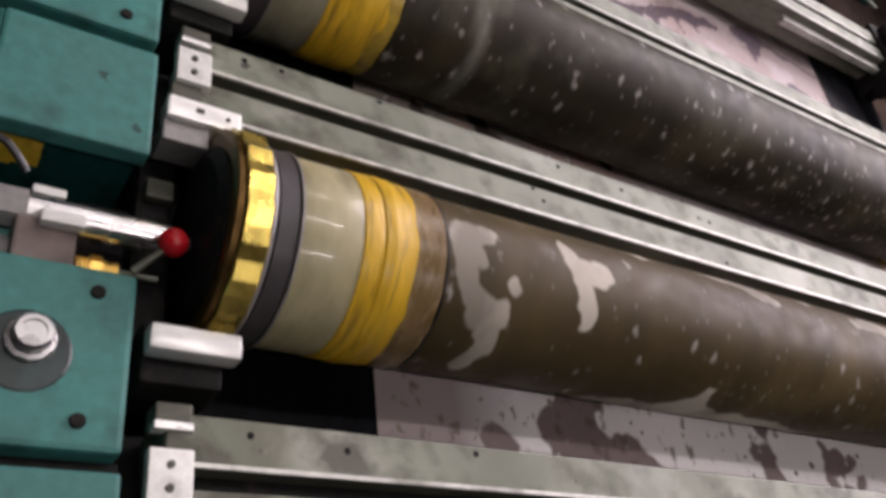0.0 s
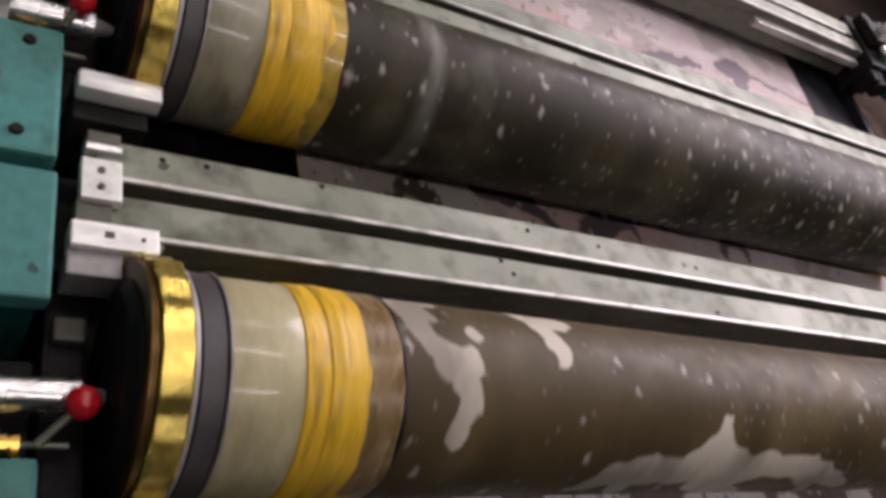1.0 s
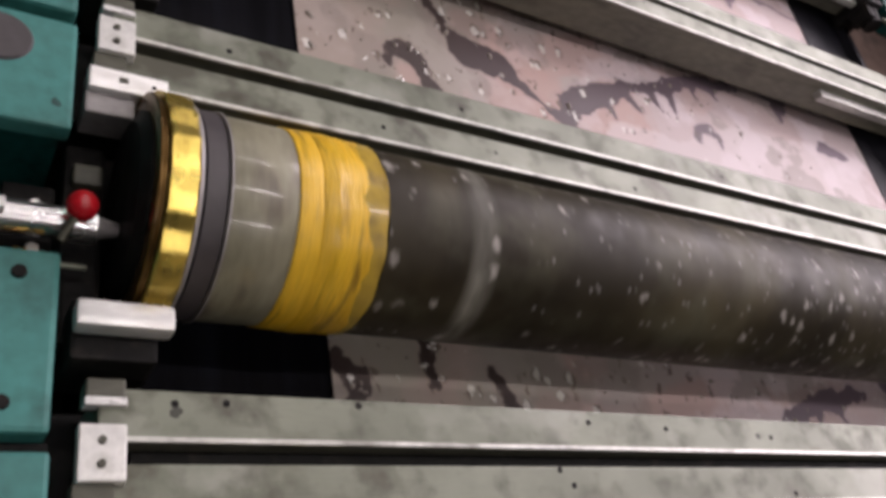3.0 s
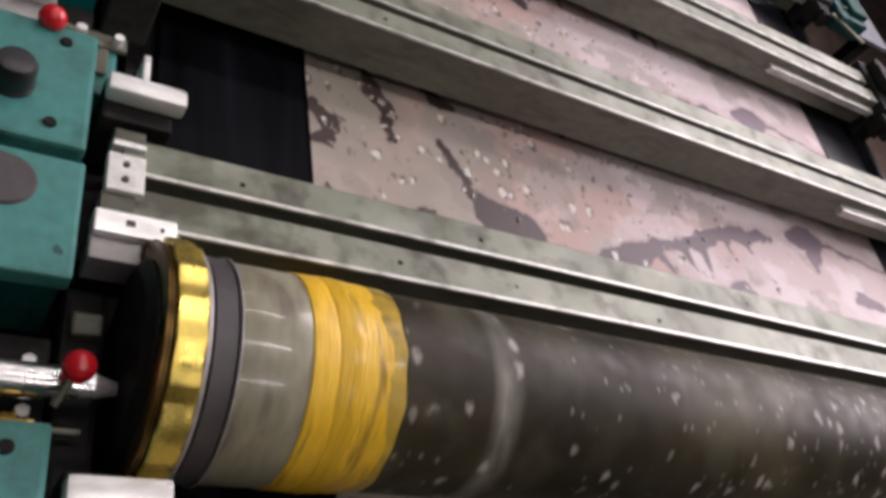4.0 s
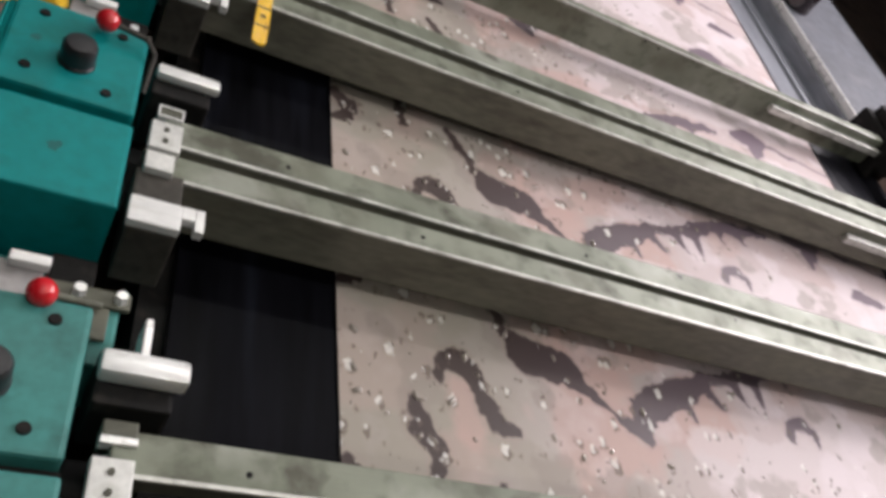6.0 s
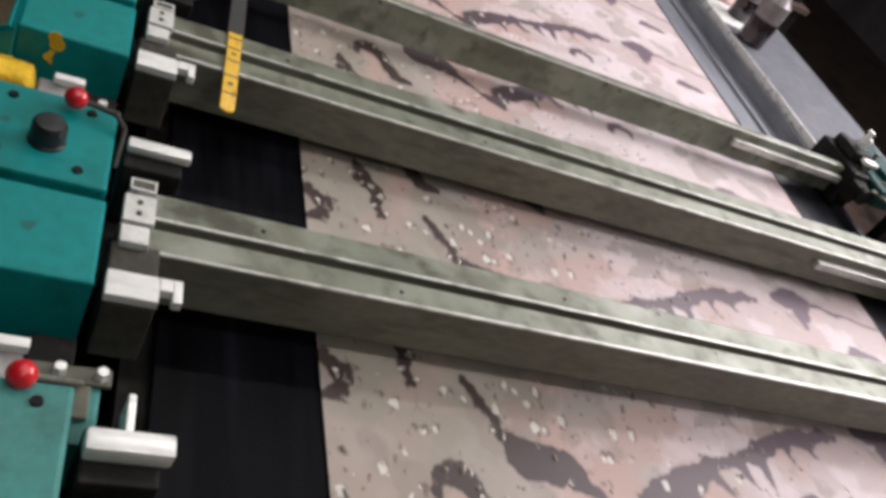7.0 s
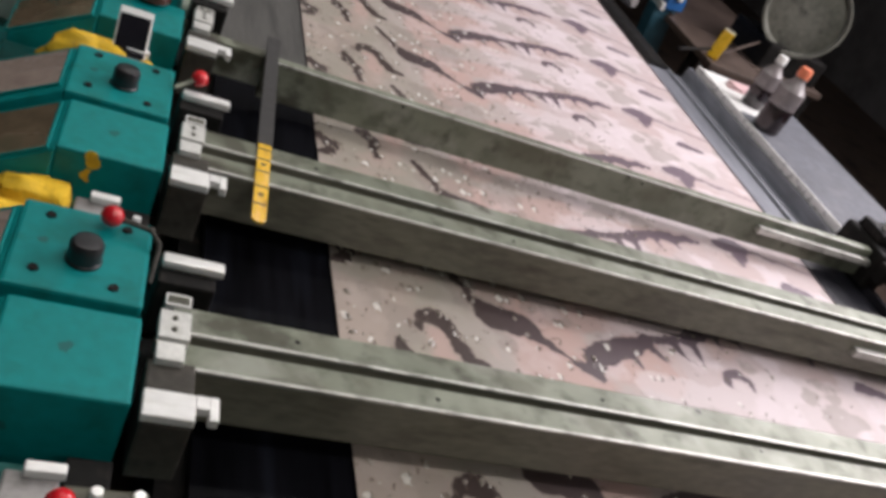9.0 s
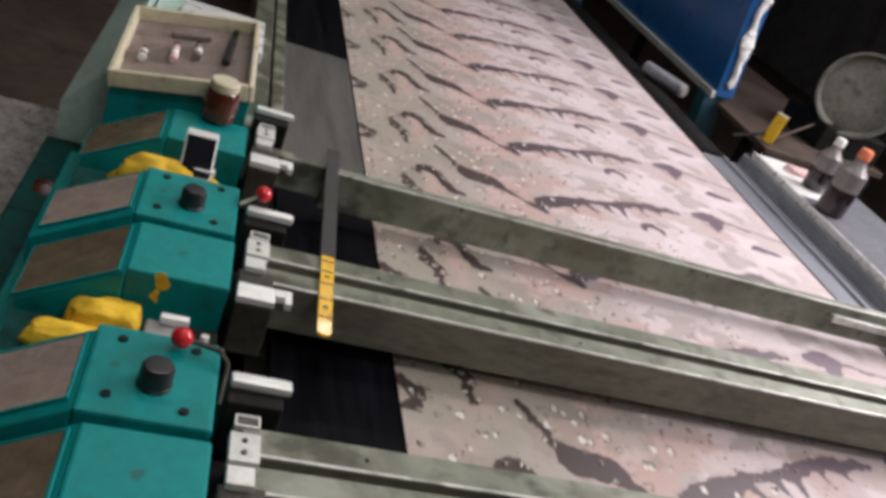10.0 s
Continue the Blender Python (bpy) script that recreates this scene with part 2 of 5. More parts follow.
class Net:
    """Short hand for node arithmetic."""

    def __init__(self, nt):
        self.nt = nt

    def math(self, op, a, b=None, c=None):
        n = self.nt.nodes.new("ShaderNodeMath")
        n.operation = op
        for sock, v in zip(n.inputs, (a, b, c)):
            if v is None:
                continue
            if isinstance(v, (int, float)):
                sock.default_value = v
            else:
                self.nt.links.new(v, sock)
        return n.outputs[0]

    def ramp(self, v, lo, hi, a=0.0, b=1.0):
        n = self.nt.nodes.new("ShaderNodeMapRange")
        n.inputs[1].default_value, n.inputs[2].default_value, n.inputs[3].default_value, n.inputs[4].default_value = lo, hi, a, b
        self.nt.links.new(v, n.inputs[0])
        return n.outputs[0]

    def mix(self, f, a, b):
        n = self.nt.nodes.new("ShaderNodeMix")
        n.data_type = "RGBA"
        for sock, v in ((n.inputs[0], f), (n.inputs[6], a), (n.inputs[7], b)):
            if isinstance(v, (int, float)):
                sock.default_value = v
            elif isinstance(v, tuple):
                sock.default_value = (*v, 1)
            else:
                self.nt.links.new(v, sock)
        return n.outputs[2]

    def noise(self, vec, scale, detail=3.0, out=0):
        n = self.nt.nodes.new("ShaderNodeTexNoise")
        n.inputs["Scale"].default_value, n.inputs["Detail"].default_value = scale, detail
        self.nt.links.new(vec, n.inputs["Vector"])
        return n.outputs[out]

    def voronoi(self, vec, scale, out="Distance"):
        n = self.nt.nodes.new("ShaderNodeTexVoronoi")
        n.inputs["Scale"].default_value = scale
        self.nt.links.new(vec, n.inputs["Vector"])
        return n.outputs[out]

    def xyz(self, x, y, z=0.0):
        n = self.nt.nodes.new("ShaderNodeCombineXYZ")
        for sock, v in zip(n.inputs, (x, y, z)):
            if isinstance(v, (int, float)):
                sock.default_value = v
            else:
                self.nt.links.new(v, sock)
        return n.outputs[0]

    def split(self, v):
        n = self.nt.nodes.new("ShaderNodeSeparateXYZ")
        self.nt.links.new(v, n.inputs[0])
        return n.outputs

    def vec(self, op, a, b=None, scale=None):
        n = self.nt.nodes.new("ShaderNodeVectorMath")
        n.operation = op
        for sock, v in ((n.inputs[0], a), (n.inputs[1], b), (n.inputs[3], scale)):
            if v is None:
                continue
            if isinstance(v, (int, float, tuple)):
                sock.default_value = v
            else:
                self.nt.links.new(v, sock)
        return n.outputs[1] if op in ("DOT_PRODUCT", "LENGTH", "DISTANCE") else n.outputs[0]

    def strokes(self, p, chains):
        """Signed distance to brush strokes: chains of (x, y, half width)."""
        best = None
        for chain in chains:
            for (ax, ay, aw), (bx, by, bw) in zip(chain, chain[1:]):
                dx, dy = bx - ax, by - ay
                ll = dx * dx + dy * dy
                pa = self.vec("SUBTRACT", p, (ax, ay, 0.0))
                h = self.math("MULTIPLY", self.vec("DOT_PRODUCT", pa, (dx, dy, 0.0)), 1 / ll)
                n = self.nt.nodes.new("ShaderNodeClamp")
                self.nt.links.new(h, n.inputs[0])
                h = n.outputs[0]
                d = self.vec("DISTANCE", pa, self.vec("SCALE", (dx, dy, 0.0), scale=h))
                d = self.math("SUBTRACT", d, self.math("MULTIPLY_ADD", h, bw - aw, aw))
                best = d if best is None else self.math("MINIMUM", best, d)
        return best


# the printed motif, one repeat: x from the machine, y from the tip of the zigzag
ARCH = [(0.394, 0.036, 0.0103), (0.404, 0.060, 0.0138), (0.425, 0.068, 0.0149), (0.446, 0.055, 0.0149), (0.456, 0.018, 0.0126), (0.474, -0.022, 0.0149), (0.497, -0.03, 0.0138)]
LEG = [(0.357, -0.012, 0.0115), (0.364, -0.045, 0.0161), (0.382, -0.07, 0.0138), (0.382, -0.10, 0.0115), (0.384, -0.14, 0.0069)]
LEFT_MARK = [(0.264, -0.107, 0.0138), (0.286, -0.132, 0.0161), (0.284, -0.165, 0.0138), (0.264, -0.178, 0.0138)]
ARM = [(0.471, 0.223, 0.005), (0.490, 0.178, 0.010), (0.508, 0.138, 0.013), (0.545, 0.096, 0.032), (0.600, 0.094, 0.031), (0.640, 0.058, 0.009), (0.672, 0.036, 0.005), (0.712, 0.014, 0.015), (0.732, 0.004, 0.016)]
RISE = [(0.728, 0.006, 0.0110), (0.734, 0.044, 0.0220), (0.790, 0.080, 0.0275), (0.850, 0.108, 0.0209), (0.890, 0.130, 0.0132), (0.950, 0.145, 0.0110), (1.005, 0.165, 0.0176), (1.06, 0.195, 0.0132), (1.13, 0.212, 0.0187), (1.19, 0.222, 0.0143), (1.225, 0.226, 0.0066)]
TEETH = [[(0.815, 0.085, 0.016), (0.838, 0.052, 0.005)], [(0.880, 0.125, 0.015), (0.910, 0.082, 0.005)], [(0.945, 0.145, 0.014), (0.968, 0.105, 0.004)], [(1.000, 0.160, 0.016), (1.004, 0.112, 0.006)], [(1.075, 0.195, 0.012), (1.085, 0.160, 0.004)], [(1.14, 0.215, 0.016), (1.148, 0.175, 0.005)]]
FLOWER = [(1.046, 0.056, 0.012), (1.056, 0.080, 0.010), (1.084, 0.088, 0.011), (1.106, 0.068, 0.009), (1.102, 0.046, 0.005)]
RIGHT_MARK = [(1.292, 0.240, 0.012), (1.322, 0.250, 0.030), (1.362, 0.255, 0.032), (1.348, 0.205, 0.020), (1.346, 0.170, 0.004)]
RIGHT_LINE = [(1.37, 0.262, 0.010), (1.43, 0.252, 0.005), (1.52, 0.235, 0.003), (1.60, 0.225, 0.003)]
RIGHT_BLOT = [(1.435, 0.118, 0.010), (1.462, 0.132, 0.020), (1.50, 0.120, 0.012), (1.53, 0.124, 0.004)]

PINK_ZONES = [[(0.55, 0.165, 0.028), (0.67, 0.135, 0.050), (0.84, 0.19, 0.045), (0.96, 0.21, 0.03)], [(0.425, 0.025, 0.018), (0.435, -0.045, 0.022)]]
PALE_ZONES = [[(0.85, 0.0, 0.045), (1.0, -0.04, 0.075), (1.2, 0.02, 0.10), (1.45, 0.04, 0.09)]]
ALL_STROKES = [ARCH, LEG, LEFT_MARK, ARM, RISE, FLOWER, RIGHT_BLOT] + TEETH


def print_material():
    """Camouflage print that repeats along the cloth."""
    m = bpy.data.materials.new("printed_cotton")
    m.use_nodes = True
    nt = m.node_tree
    g = Net(nt)
    b = nt.nodes["Principled BSDF"]
    tc = nt.nodes.new("ShaderNodeTexCoord")
    ob = tc.outputs["Object"]
    x, y, _ = g.split(ob)
    # a loop in space, so that noise repeats with the design
    ang = g.math("MULTIPLY", y, 2 * math.pi / REPEAT)
    rad = REPEAT / (2 * math.pi)
    loop = g.xyz(x, g.math("MULTIPLY", g.math("COSINE", ang), rad), g.math("MULTIPLY", g.math("SINE", ang), rad))
    warp = g.noise(loop, 32, 3, 1)
    wob = g.vec("SCALE", g.vec("SUBTRACT", warp, (0.5, 0.5, 0.5)), scale=0.034)
    wob = g.vec("ADD", wob, g.vec("SCALE", g.vec("SUBTRACT", g.noise(loop, 80, 2, 1), (0.5, 0.5, 0.5)), scale=0.012))
    lo = g.math("SUBTRACT", g.math("MODULO", g.math("ADD", y, 40 * REPEAT + 0.18), REPEAT), 0.18)
    p = g.vec("ADD", g.xyz(x, lo), wob)
    p = g.vec("MULTIPLY", p, (1, 1, 0))
    up = g.vec("SUBTRACT", p, (0, -REPEAT, 0))
    d = g.strokes(p, ALL_STROKES)
    d = g.math("MINIMUM", d, g.strokes(up, [ARM[:4], RISE[5:], RIGHT_MARK, RIGHT_LINE] + TEETH[2:]))
    dark = g.ramp(d, 0.0015, -0.0015)
    soft = g.ramp(d, 0.012, 0.0)
    # ground shades
    big = g.noise(loop, 5.0, 3)
    pinkish = g.ramp(g.noise(g.vec("ADD", loop, (3, 1, 7)), 7.0, 4), 0.50, 0.58)
    pale = g.ramp(g.noise(g.vec("ADD", loop, (9, 4, 2)), 9.0, 4), 0.52, 0.60)
    greyish = g.ramp(g.noise(g.vec("ADD", loop, (5, 8, 1)), 8.0, 4), 0.56, 0.60)
    # ground pales with x: partly its own colour, partly side light painted in
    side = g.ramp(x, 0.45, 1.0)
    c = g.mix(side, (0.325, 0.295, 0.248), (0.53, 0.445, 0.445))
    c = g.mix(g.math("MULTIPLY", pinkish, g.ramp(g.math("ABSOLUTE", g.math("SUBTRACT", x, 0.78)), 0.42, 0.12, 0.25, 0.85)), c, (0.49, 0.345, 0.31))
    c = g.mix(g.math("MULTIPLY", g.ramp(g.math("MINIMUM", g.strokes(p, PINK_ZONES), g.strokes(up, PINK_ZONES[:1])), 0.006, -0.008), 0.6), c, (0.50, 0.34, 0.305))
    c = g.mix(g.math("MULTIPLY", g.ramp(g.strokes(p, PALE_ZONES), 0.004, -0.006), 0.6), c, (0.64, 0.57, 0.58))
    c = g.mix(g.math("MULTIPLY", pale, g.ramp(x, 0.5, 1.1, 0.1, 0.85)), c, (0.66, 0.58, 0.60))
    c = g.mix(g.math("MULTIPLY", greyish, 0.5), c, (0.27, 0.235, 0.205))
    c = g.mix(g.math("MULTIPLY", soft, 0.18), c, (0.30, 0.2, 0.2))
    ink = g.mix(big, (0.040, 0.027, 0.021), (0.058, 0.041, 0.040))
    # ink pales with x too, a veil of distance mixed into its colour
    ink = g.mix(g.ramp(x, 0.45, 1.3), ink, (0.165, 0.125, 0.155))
    # ground layer not yet printed before the first screen
    wy = g.split(nt.nodes.new("ShaderNodeNewGeometry").outputs["Position"])[1]
    blob = g.noise(g.vec("ADD", loop, (2, 5, 6)), 9.0, 3)
    c0 = g.mix(g.ramp(x, 0.36, 0.46), (0.36, 0.30, 0.30), (0.88, 0.84, 0.85))
    c0 = g.mix(g.ramp(blob, 0.50, 0.52), c0, (0.22, 0.165, 0.165))
    done = g.ramp(wy, SCREEN_Y[0] - 0.01, SCREEN_Y[0] + 0.01)
    c = g.mix(done, c0, c)
    c = g.mix(g.math("MULTIPLY", dark, done), c, ink)
    # thick wet specks, their glint and lee shadow painted in, and weave
    jag = g.vec("SCALE", g.vec("SUBTRACT", g.noise(loop, 150, 2, 1), (0.5, 0.5, 0.5)), scale=0.016)
    sv = g.vec("MULTIPLY", g.vec("ADD", loop, jag), (1.25, 0.85, 0.85))
    vo = g.voronoi(sv, 46)
    pick = g.split(g.voronoi(sv, 46, "Color"))
    size = g.math("MULTIPLY", g.math("MULTIPLY", pick[1], g.ramp(x, 0.6, 1.45, 1.0, 0.3)), 0.44)
    here = g.math("GREATER_THAN", pick[0], 0.44)
    speck = g.math("MULTIPLY", g.math("LESS_THAN", vo, g.math("SUBTRACT", size, 0.05)), here)
    lee_shade = g.voronoi(g.vec("ADD", sv, (-0.0035, 0.0035, 0.0035)), 46)
    ring = g.math("MULTIPLY", g.math("LESS_THAN", lee_shade, g.math("MULTIPLY", size, 1.05)), here)
    c = g.mix(g.math("MULTIPLY", ring, 0.75), c, (0.13, 0.10, 0.08))
    speck = g.math("MULTIPLY", speck, g.math("MULTIPLY", done, 0.8))
    dots = g.split(g.voronoi(g.vec("MULTIPLY", sv, (1.4, 0.8, 0.8)), 60, "Color"))
    dash = g.math("MULTIPLY", g.math("LESS_THAN", g.voronoi(g.vec("MULTIPLY", sv, (1.4, 0.8, 0.8)), 60), g.math("MULTIPLY", dots[1], 0.26)), g.math("GREATER_THAN", dots[0], 0.62))
    c = g.mix(g.math("MULTIPLY", dash, g.ramp(x, 0.6, 1.2, 0.6, 0.0)), c, (0.12, 0.09, 0.07))
    c = g.mix(g.math("MULTIPLY", speck, 0.9), c, (0.80, 0.78, 0.74))
    weave = g.noise(ob, 700, 2)
    c = g.mix(g.ramp(weave, 0.35, 0.65, 0.0, 0.12), c, (0.15, 0.12, 0.11))
    nt.links.new(c, b.inputs["Base Color"])
    b.inputs["Specular IOR Level"].default_value = 0.25
    wet = g.ramp(dark, 0, 1, 0.62, 0.48)
    nt.links.new(wet, b.inputs["Roughness"])
    bp = nt.nodes.new("ShaderNodeBump")
    bp.inputs["Strength"].default_value, bp.inputs["Distance"].default_value = 0.35, 0.002
    nt.links.new(g.math("ADD", g.math("MULTIPLY", weave, 0.3), g.math("ADD", speck, g.noise(loop, 14, 3))), bp.inputs["Height"])
    nt.links.new(bp.outputs[0], b.inputs["Normal"])
    return m


# pale patches on the first screen: x, angle in degrees, half width; the design goes round twice
PATCHES = [
    [(0.262, 80, 0.0195), (0.262, 104, 0.0156), (0.270, 116, 0.0130), (0.290, 127, 0.0195), (0.310, 126, 0.0156)],
    [(0.262, 80, 0.0195), (0.294, 75, 0.0130)],
    [(0.270, 92, 0.0169), (0.284, 97, 0.0078)],
    [(0.300, 128, 0.0169), (0.306, 150, 0.0117), (0.300, 168, 0.0130)],
    [(0.300, -52, 0.0169), (0.306, -30, 0.0117), (0.300, -12, 0.0130)],
    [(0.325, 106, 0.007), (0.327, 110, 0.007)],
    [(0.396, 63, 0.006), (0.405, 78, 0.013), (0.418, 94, 0.013), (0.426, 112, 0.013), (0.424, 122, 0.009)],
    [(0.412, 85, 0.014), (0.448, 85, 0.016)],
    [(0.426, 112, 0.012), (0.412, 108, 0.007)],
    [(0.470, 33, 0.0063), (0.508, 14, 0.0175), (0.550, 12, 0.0250), (0.600, 12, 0.0200), (0.648, 2, 0.0325), (0.700, 12, 0.0275), (0.750, 4, 0.0187), (0.800, 6, 0.0175), (0.860, 14, 0.0187), (0.925, 27, 0.0100)],
    [(0.528, 20, 0.0175), (0.545, 46, 0.0075)],
    [(0.656, -27, 0.0063), (0.650, -8, 0.0200)],
    [(0.648, 26, 0.0175), (0.712, 42, 0.0225), (0.772, 62, 0.0125)],
    [(0.838, 20, 0.0150), (0.868, 43, 0.0088)],
    [(0.955, 62, 0.0075), (1.010, 54, 0.0225), (1.070, 66, 0.0175), (1.120, 60, 0.0300), (1.190, 84, 0.0175)],
]


def screen_material(name, dark, light, patches, band):
    """Lacquered nickel screen, seen through to the paste."""
    m = bpy.data.materials.new(name)
    m.use_nodes = True
    nt = m.node_tree
    g = Net(nt)
    b = nt.nodes["Principled BSDF"]
    ob = nt.nodes.new("ShaderNodeTexCoord").outputs["Object"]
    x, y, z = g.split(ob)
    ang = g.math("ARCTAN2", z, y)
    loop = ob
    warp = g.noise(loop, 30, 3, 1)
    wob = g.vec("SCALE", g.vec("SUBTRACT", warp, (0.5, 0.5, 0.5)), scale=0.026)
    half = math.pi
    a = g.math("SUBTRACT", g.math("MODULO", g.math("ADD", ang, 2 * half + radians(40)), half), radians(40))
    p = g.vec("MULTIPLY", g.vec("ADD", g.xyz(x, g.math("MULTIPLY", a, SCREEN_R[0])), wob), (1, 1, 0))
    c = g.mix(g.ramp(g.noise(loop, 9, 4), 0.35, 0.65), dark, light)
    c = g.mix(g.ramp(g.noise(loop, 3, 2), 0.4, 0.6, 0, 0.5), c, tuple(v * 0.7 for v in dark))
    if patches:
        chains = [[(px, radians(pa) * SCREEN_R[0], w) for px, pa, w in ch] for ch in patches]
        d = g.strokes(p, chains)
        c = g.mix(g.ramp(d, 0.0015, -0.0015), c, (0.60, 0.55, 0.47))
    if band:
        k = g.math("ABSOLUTE", g.math("SUBTRACT", x, 0.352))
        c = g.mix(g.math("MULTIPLY", g.ramp(k, 0.020, 0.005), g.ramp(g.noise(g.vec("MULTIPLY", loop, (1.0, 0.35, 0.35)), 30, 4), 0.36, 0.60, 0.08, 0.85)), c, (0.27, 0.265, 0.225))
    if band:
        moss = g.ramp(g.noise(g.vec("ADD", ob, (4, 1, 2)), 13, 5), 0.50, 0.64, 0.0, 0.55)
        c = g.mix(moss, c, (0.105, 0.102, 0.066))
    blot = g.ramp(g.noise(g.vec("MULTIPLY", ob, (2.0, 1.0, 1.0)), 6, 5), 0.42, 0.62, 0.0, 0.55)
    c = g.mix(blot, c, tuple(v * 0.55 for v in dark))
    rag_edge = g.vec("SCALE", g.vec("SUBTRACT", g.noise(ob, 90, 3, 1), (0.5, 0.5, 0.5)), scale=0.016)
    st = g.vec("MULTIPLY", g.vec("ADD", ob, rag_edge), (1.0, 0.6, 0.6))
    vo = g.voronoi(st, 52)
    pick = g.split(g.voronoi(st, 52, "Color"))[0]
    speck = g.math("MULTIPLY", g.ramp(vo, 0.32, 0.10), g.math("GREATER_THAN", pick, g.ramp(x, 0.4, 1.1, 0.78, 0.5) if band else 0.86))
    c = g.mix(g.math("MULTIPLY", speck, 0.7), c, (0.50, 0.47, 0.43))
    sp = g.vec("MULTIPLY", ob, (1.2, 0.7, 0.7))
    tiny = g.math("MULTIPLY", g.ramp(g.voronoi(sp, 95), 0.32, 0.16), g.math("GREATER_THAN", g.split(g.voronoi(sp, 95, "Color"))[2], g.ramp(x, 0.3, 1.1, 0.88, 0.66)))
    c = g.mix(g.math("MULTIPLY", tiny, 0.38 if band else 0.25), c, (0.45, 0.43, 0.42))
    nt.links.new(c, b.inputs["Base Color"])
    nt.links.new(g.ramp(g.noise(loop, 40, 4), 0.3, 0.7, 0.42, 0.6), b.inputs["Roughness"])
    b.inputs["Specular IOR Level"].default_value = 0.22
    return m


def steel_material():
    """Ground flat steel with smudges, paste spots and pits."""
    m = bpy.data.materials.new("worn_steel")
    m.use_nodes = True
    nt = m.node_tree
    g = Net(nt)
    b = nt.nodes["Principled BSDF"]
    ob = nt.nodes.new("ShaderNodeTexCoord").outputs["Object"]
    rnd = nt.nodes.new("ShaderNodeObjectInfo").outputs["Random"]
    v = g.vec("ADD", ob, g.xyz(g.math("MULTIPLY", rnd, 40.0), 0.0, 0.0))
    fine = g.noise(g.vec("MULTIPLY", v, (1, 12, 12)), 40, 3)
    broad = g.noise(v, 7, 5)
    smudge = g.noise(g.vec("ADD", v, (3, 3, 3)), 27, 6)
    c = g.mix(g.ramp(broad, 0.35, 0.65), (0.148, 0.166, 0.119), (0.245, 0.266, 0.204))
    c = g.mix(g.ramp(fine, 0.3, 0.7, 0.0, 0.25), c, (0.15, 0.15, 0.128))
    c = g.mix(g.ramp(smudge, 0.52, 0.70, 0.0, 0.62), c, (0.07, 0.074, 0.050))
    c = g.mix(g.ramp(g.noise(g.vec("ADD", v, (7, 1, 4)), 11, 6), 0.55, 0.66, 0.0, 0.5), c, (0.10, 0.095, 0.065))
    c = g.mix(g.ramp(g.noise(g.vec("ADD", v, (2, 9, 5)), 8, 6), 0.54, 0.66, 0.0, 0.45), c, (0.40, 0.41, 0.36))
    held = g.ramp(g.split(ob)[0], 0.02, 0.30, 0.17, 0.0)
    grime = g.ramp(g.math("ADD", g.noise(g.vec("ADD", v, (8, 8, 2)), 16, 6), held), 0.57, 0.70, 0.0, 0.8)
    c = g.mix(grime, c, (0.052, 0.049, 0.032))
    vo = g.voronoi(g.vec("ADD", v, g.vec("SCALE", g.noise(v, 60, 2, 1), scale=0.012)), 21)
    pick = g.split(g.voronoi(g.vec("ADD", v, g.vec("SCALE", g.noise(v, 60, 2, 1), scale=0.012)), 21, "Color"))
    spot = g.math("MULTIPLY", g.math("LESS_THAN", vo, g.math("MULTIPLY", pick[1], 0.13)), g.math("GREATER_THAN", pick[0], 0.45))
    c = g.mix(g.math("MULTIPLY", spot, 0.85), c, (0.03, 0.03, 0.024))
    nt.links.new(c, b.inputs["Base Color"])
    nt.links.new(g.ramp(smudge, 0.3, 0.7, 0.44, 0.56), b.inputs["Roughness"])
    b.inputs["Metallic"].default_value = 0.25
    bp = nt.nodes.new("ShaderNodeBump")
    bp.inputs["Strength"].default_value, bp.inputs["Distance"].default_value = 0.15, 0.001
    nt.links.new(g.math("SUBTRACT", fine, spot), bp.inputs["Height"])
    nt.links.new(bp.outputs[0], b.inputs["Normal"])
    return m


STEEL = steel_material()
# darker steel copies; on bar fronts they hold shade put into the colour
DARK_STEEL = mat("dark_and_shaded_steel", (0.085, 0.085, 0.062), 0.5, 0.1, 0.3, 9, (0.045, 0.043, 0.03), 0.1, grain=(0.7, 2, 2))
FACE_SHADE = mat("shaded_steel_face", (0.15, 0.147, 0.112), 0.5, 0.1, 0.3, 9, (0.085, 0.082, 0.06), 0.1, grain=(0.7, 2, 2))
# pale steel for the end strips and the painted highlights on bar edges
EDGE = mat("pale_steel_edge", (0.58, 0.58, 0.54), 0.4, 0.4, 0.25, 14, (0.25, 0.25, 0.22), 0.1)
COTTON = print_material()
SCREEN_A = screen_material("olive_screen", (0.082, 0.058, 0.024), (0.150, 0.110, 0.052), PATCHES, False)
SCREEN_B = screen_material("black_screen", (0.026, 0.020, 0.010), (0.078, 0.066, 0.037), None, True)


# ---- building helpers ----
def box(bm, x0, x1, y0, y1, z0, z1, bevel=0.0):
    r = bmesh.ops.create_cube(bm, size=1.0)
    bmesh.ops.transform(bm, matrix=Matrix.Translation(((x0 + x1) / 2, (y0 + y1) / 2, (z0 + z1) / 2)) @ Matrix.Diagonal((x1 - x0, y1 - y0, z1 - z0, 1)), verts=r["verts"])
    if bevel:
        es = list({e for v in r["verts"] for e in v.link_edges})
        bmesh.ops.bevel(bm, geom=es, offset=bevel, segments=2, profile=0.6, affect="EDGES")
    return bm


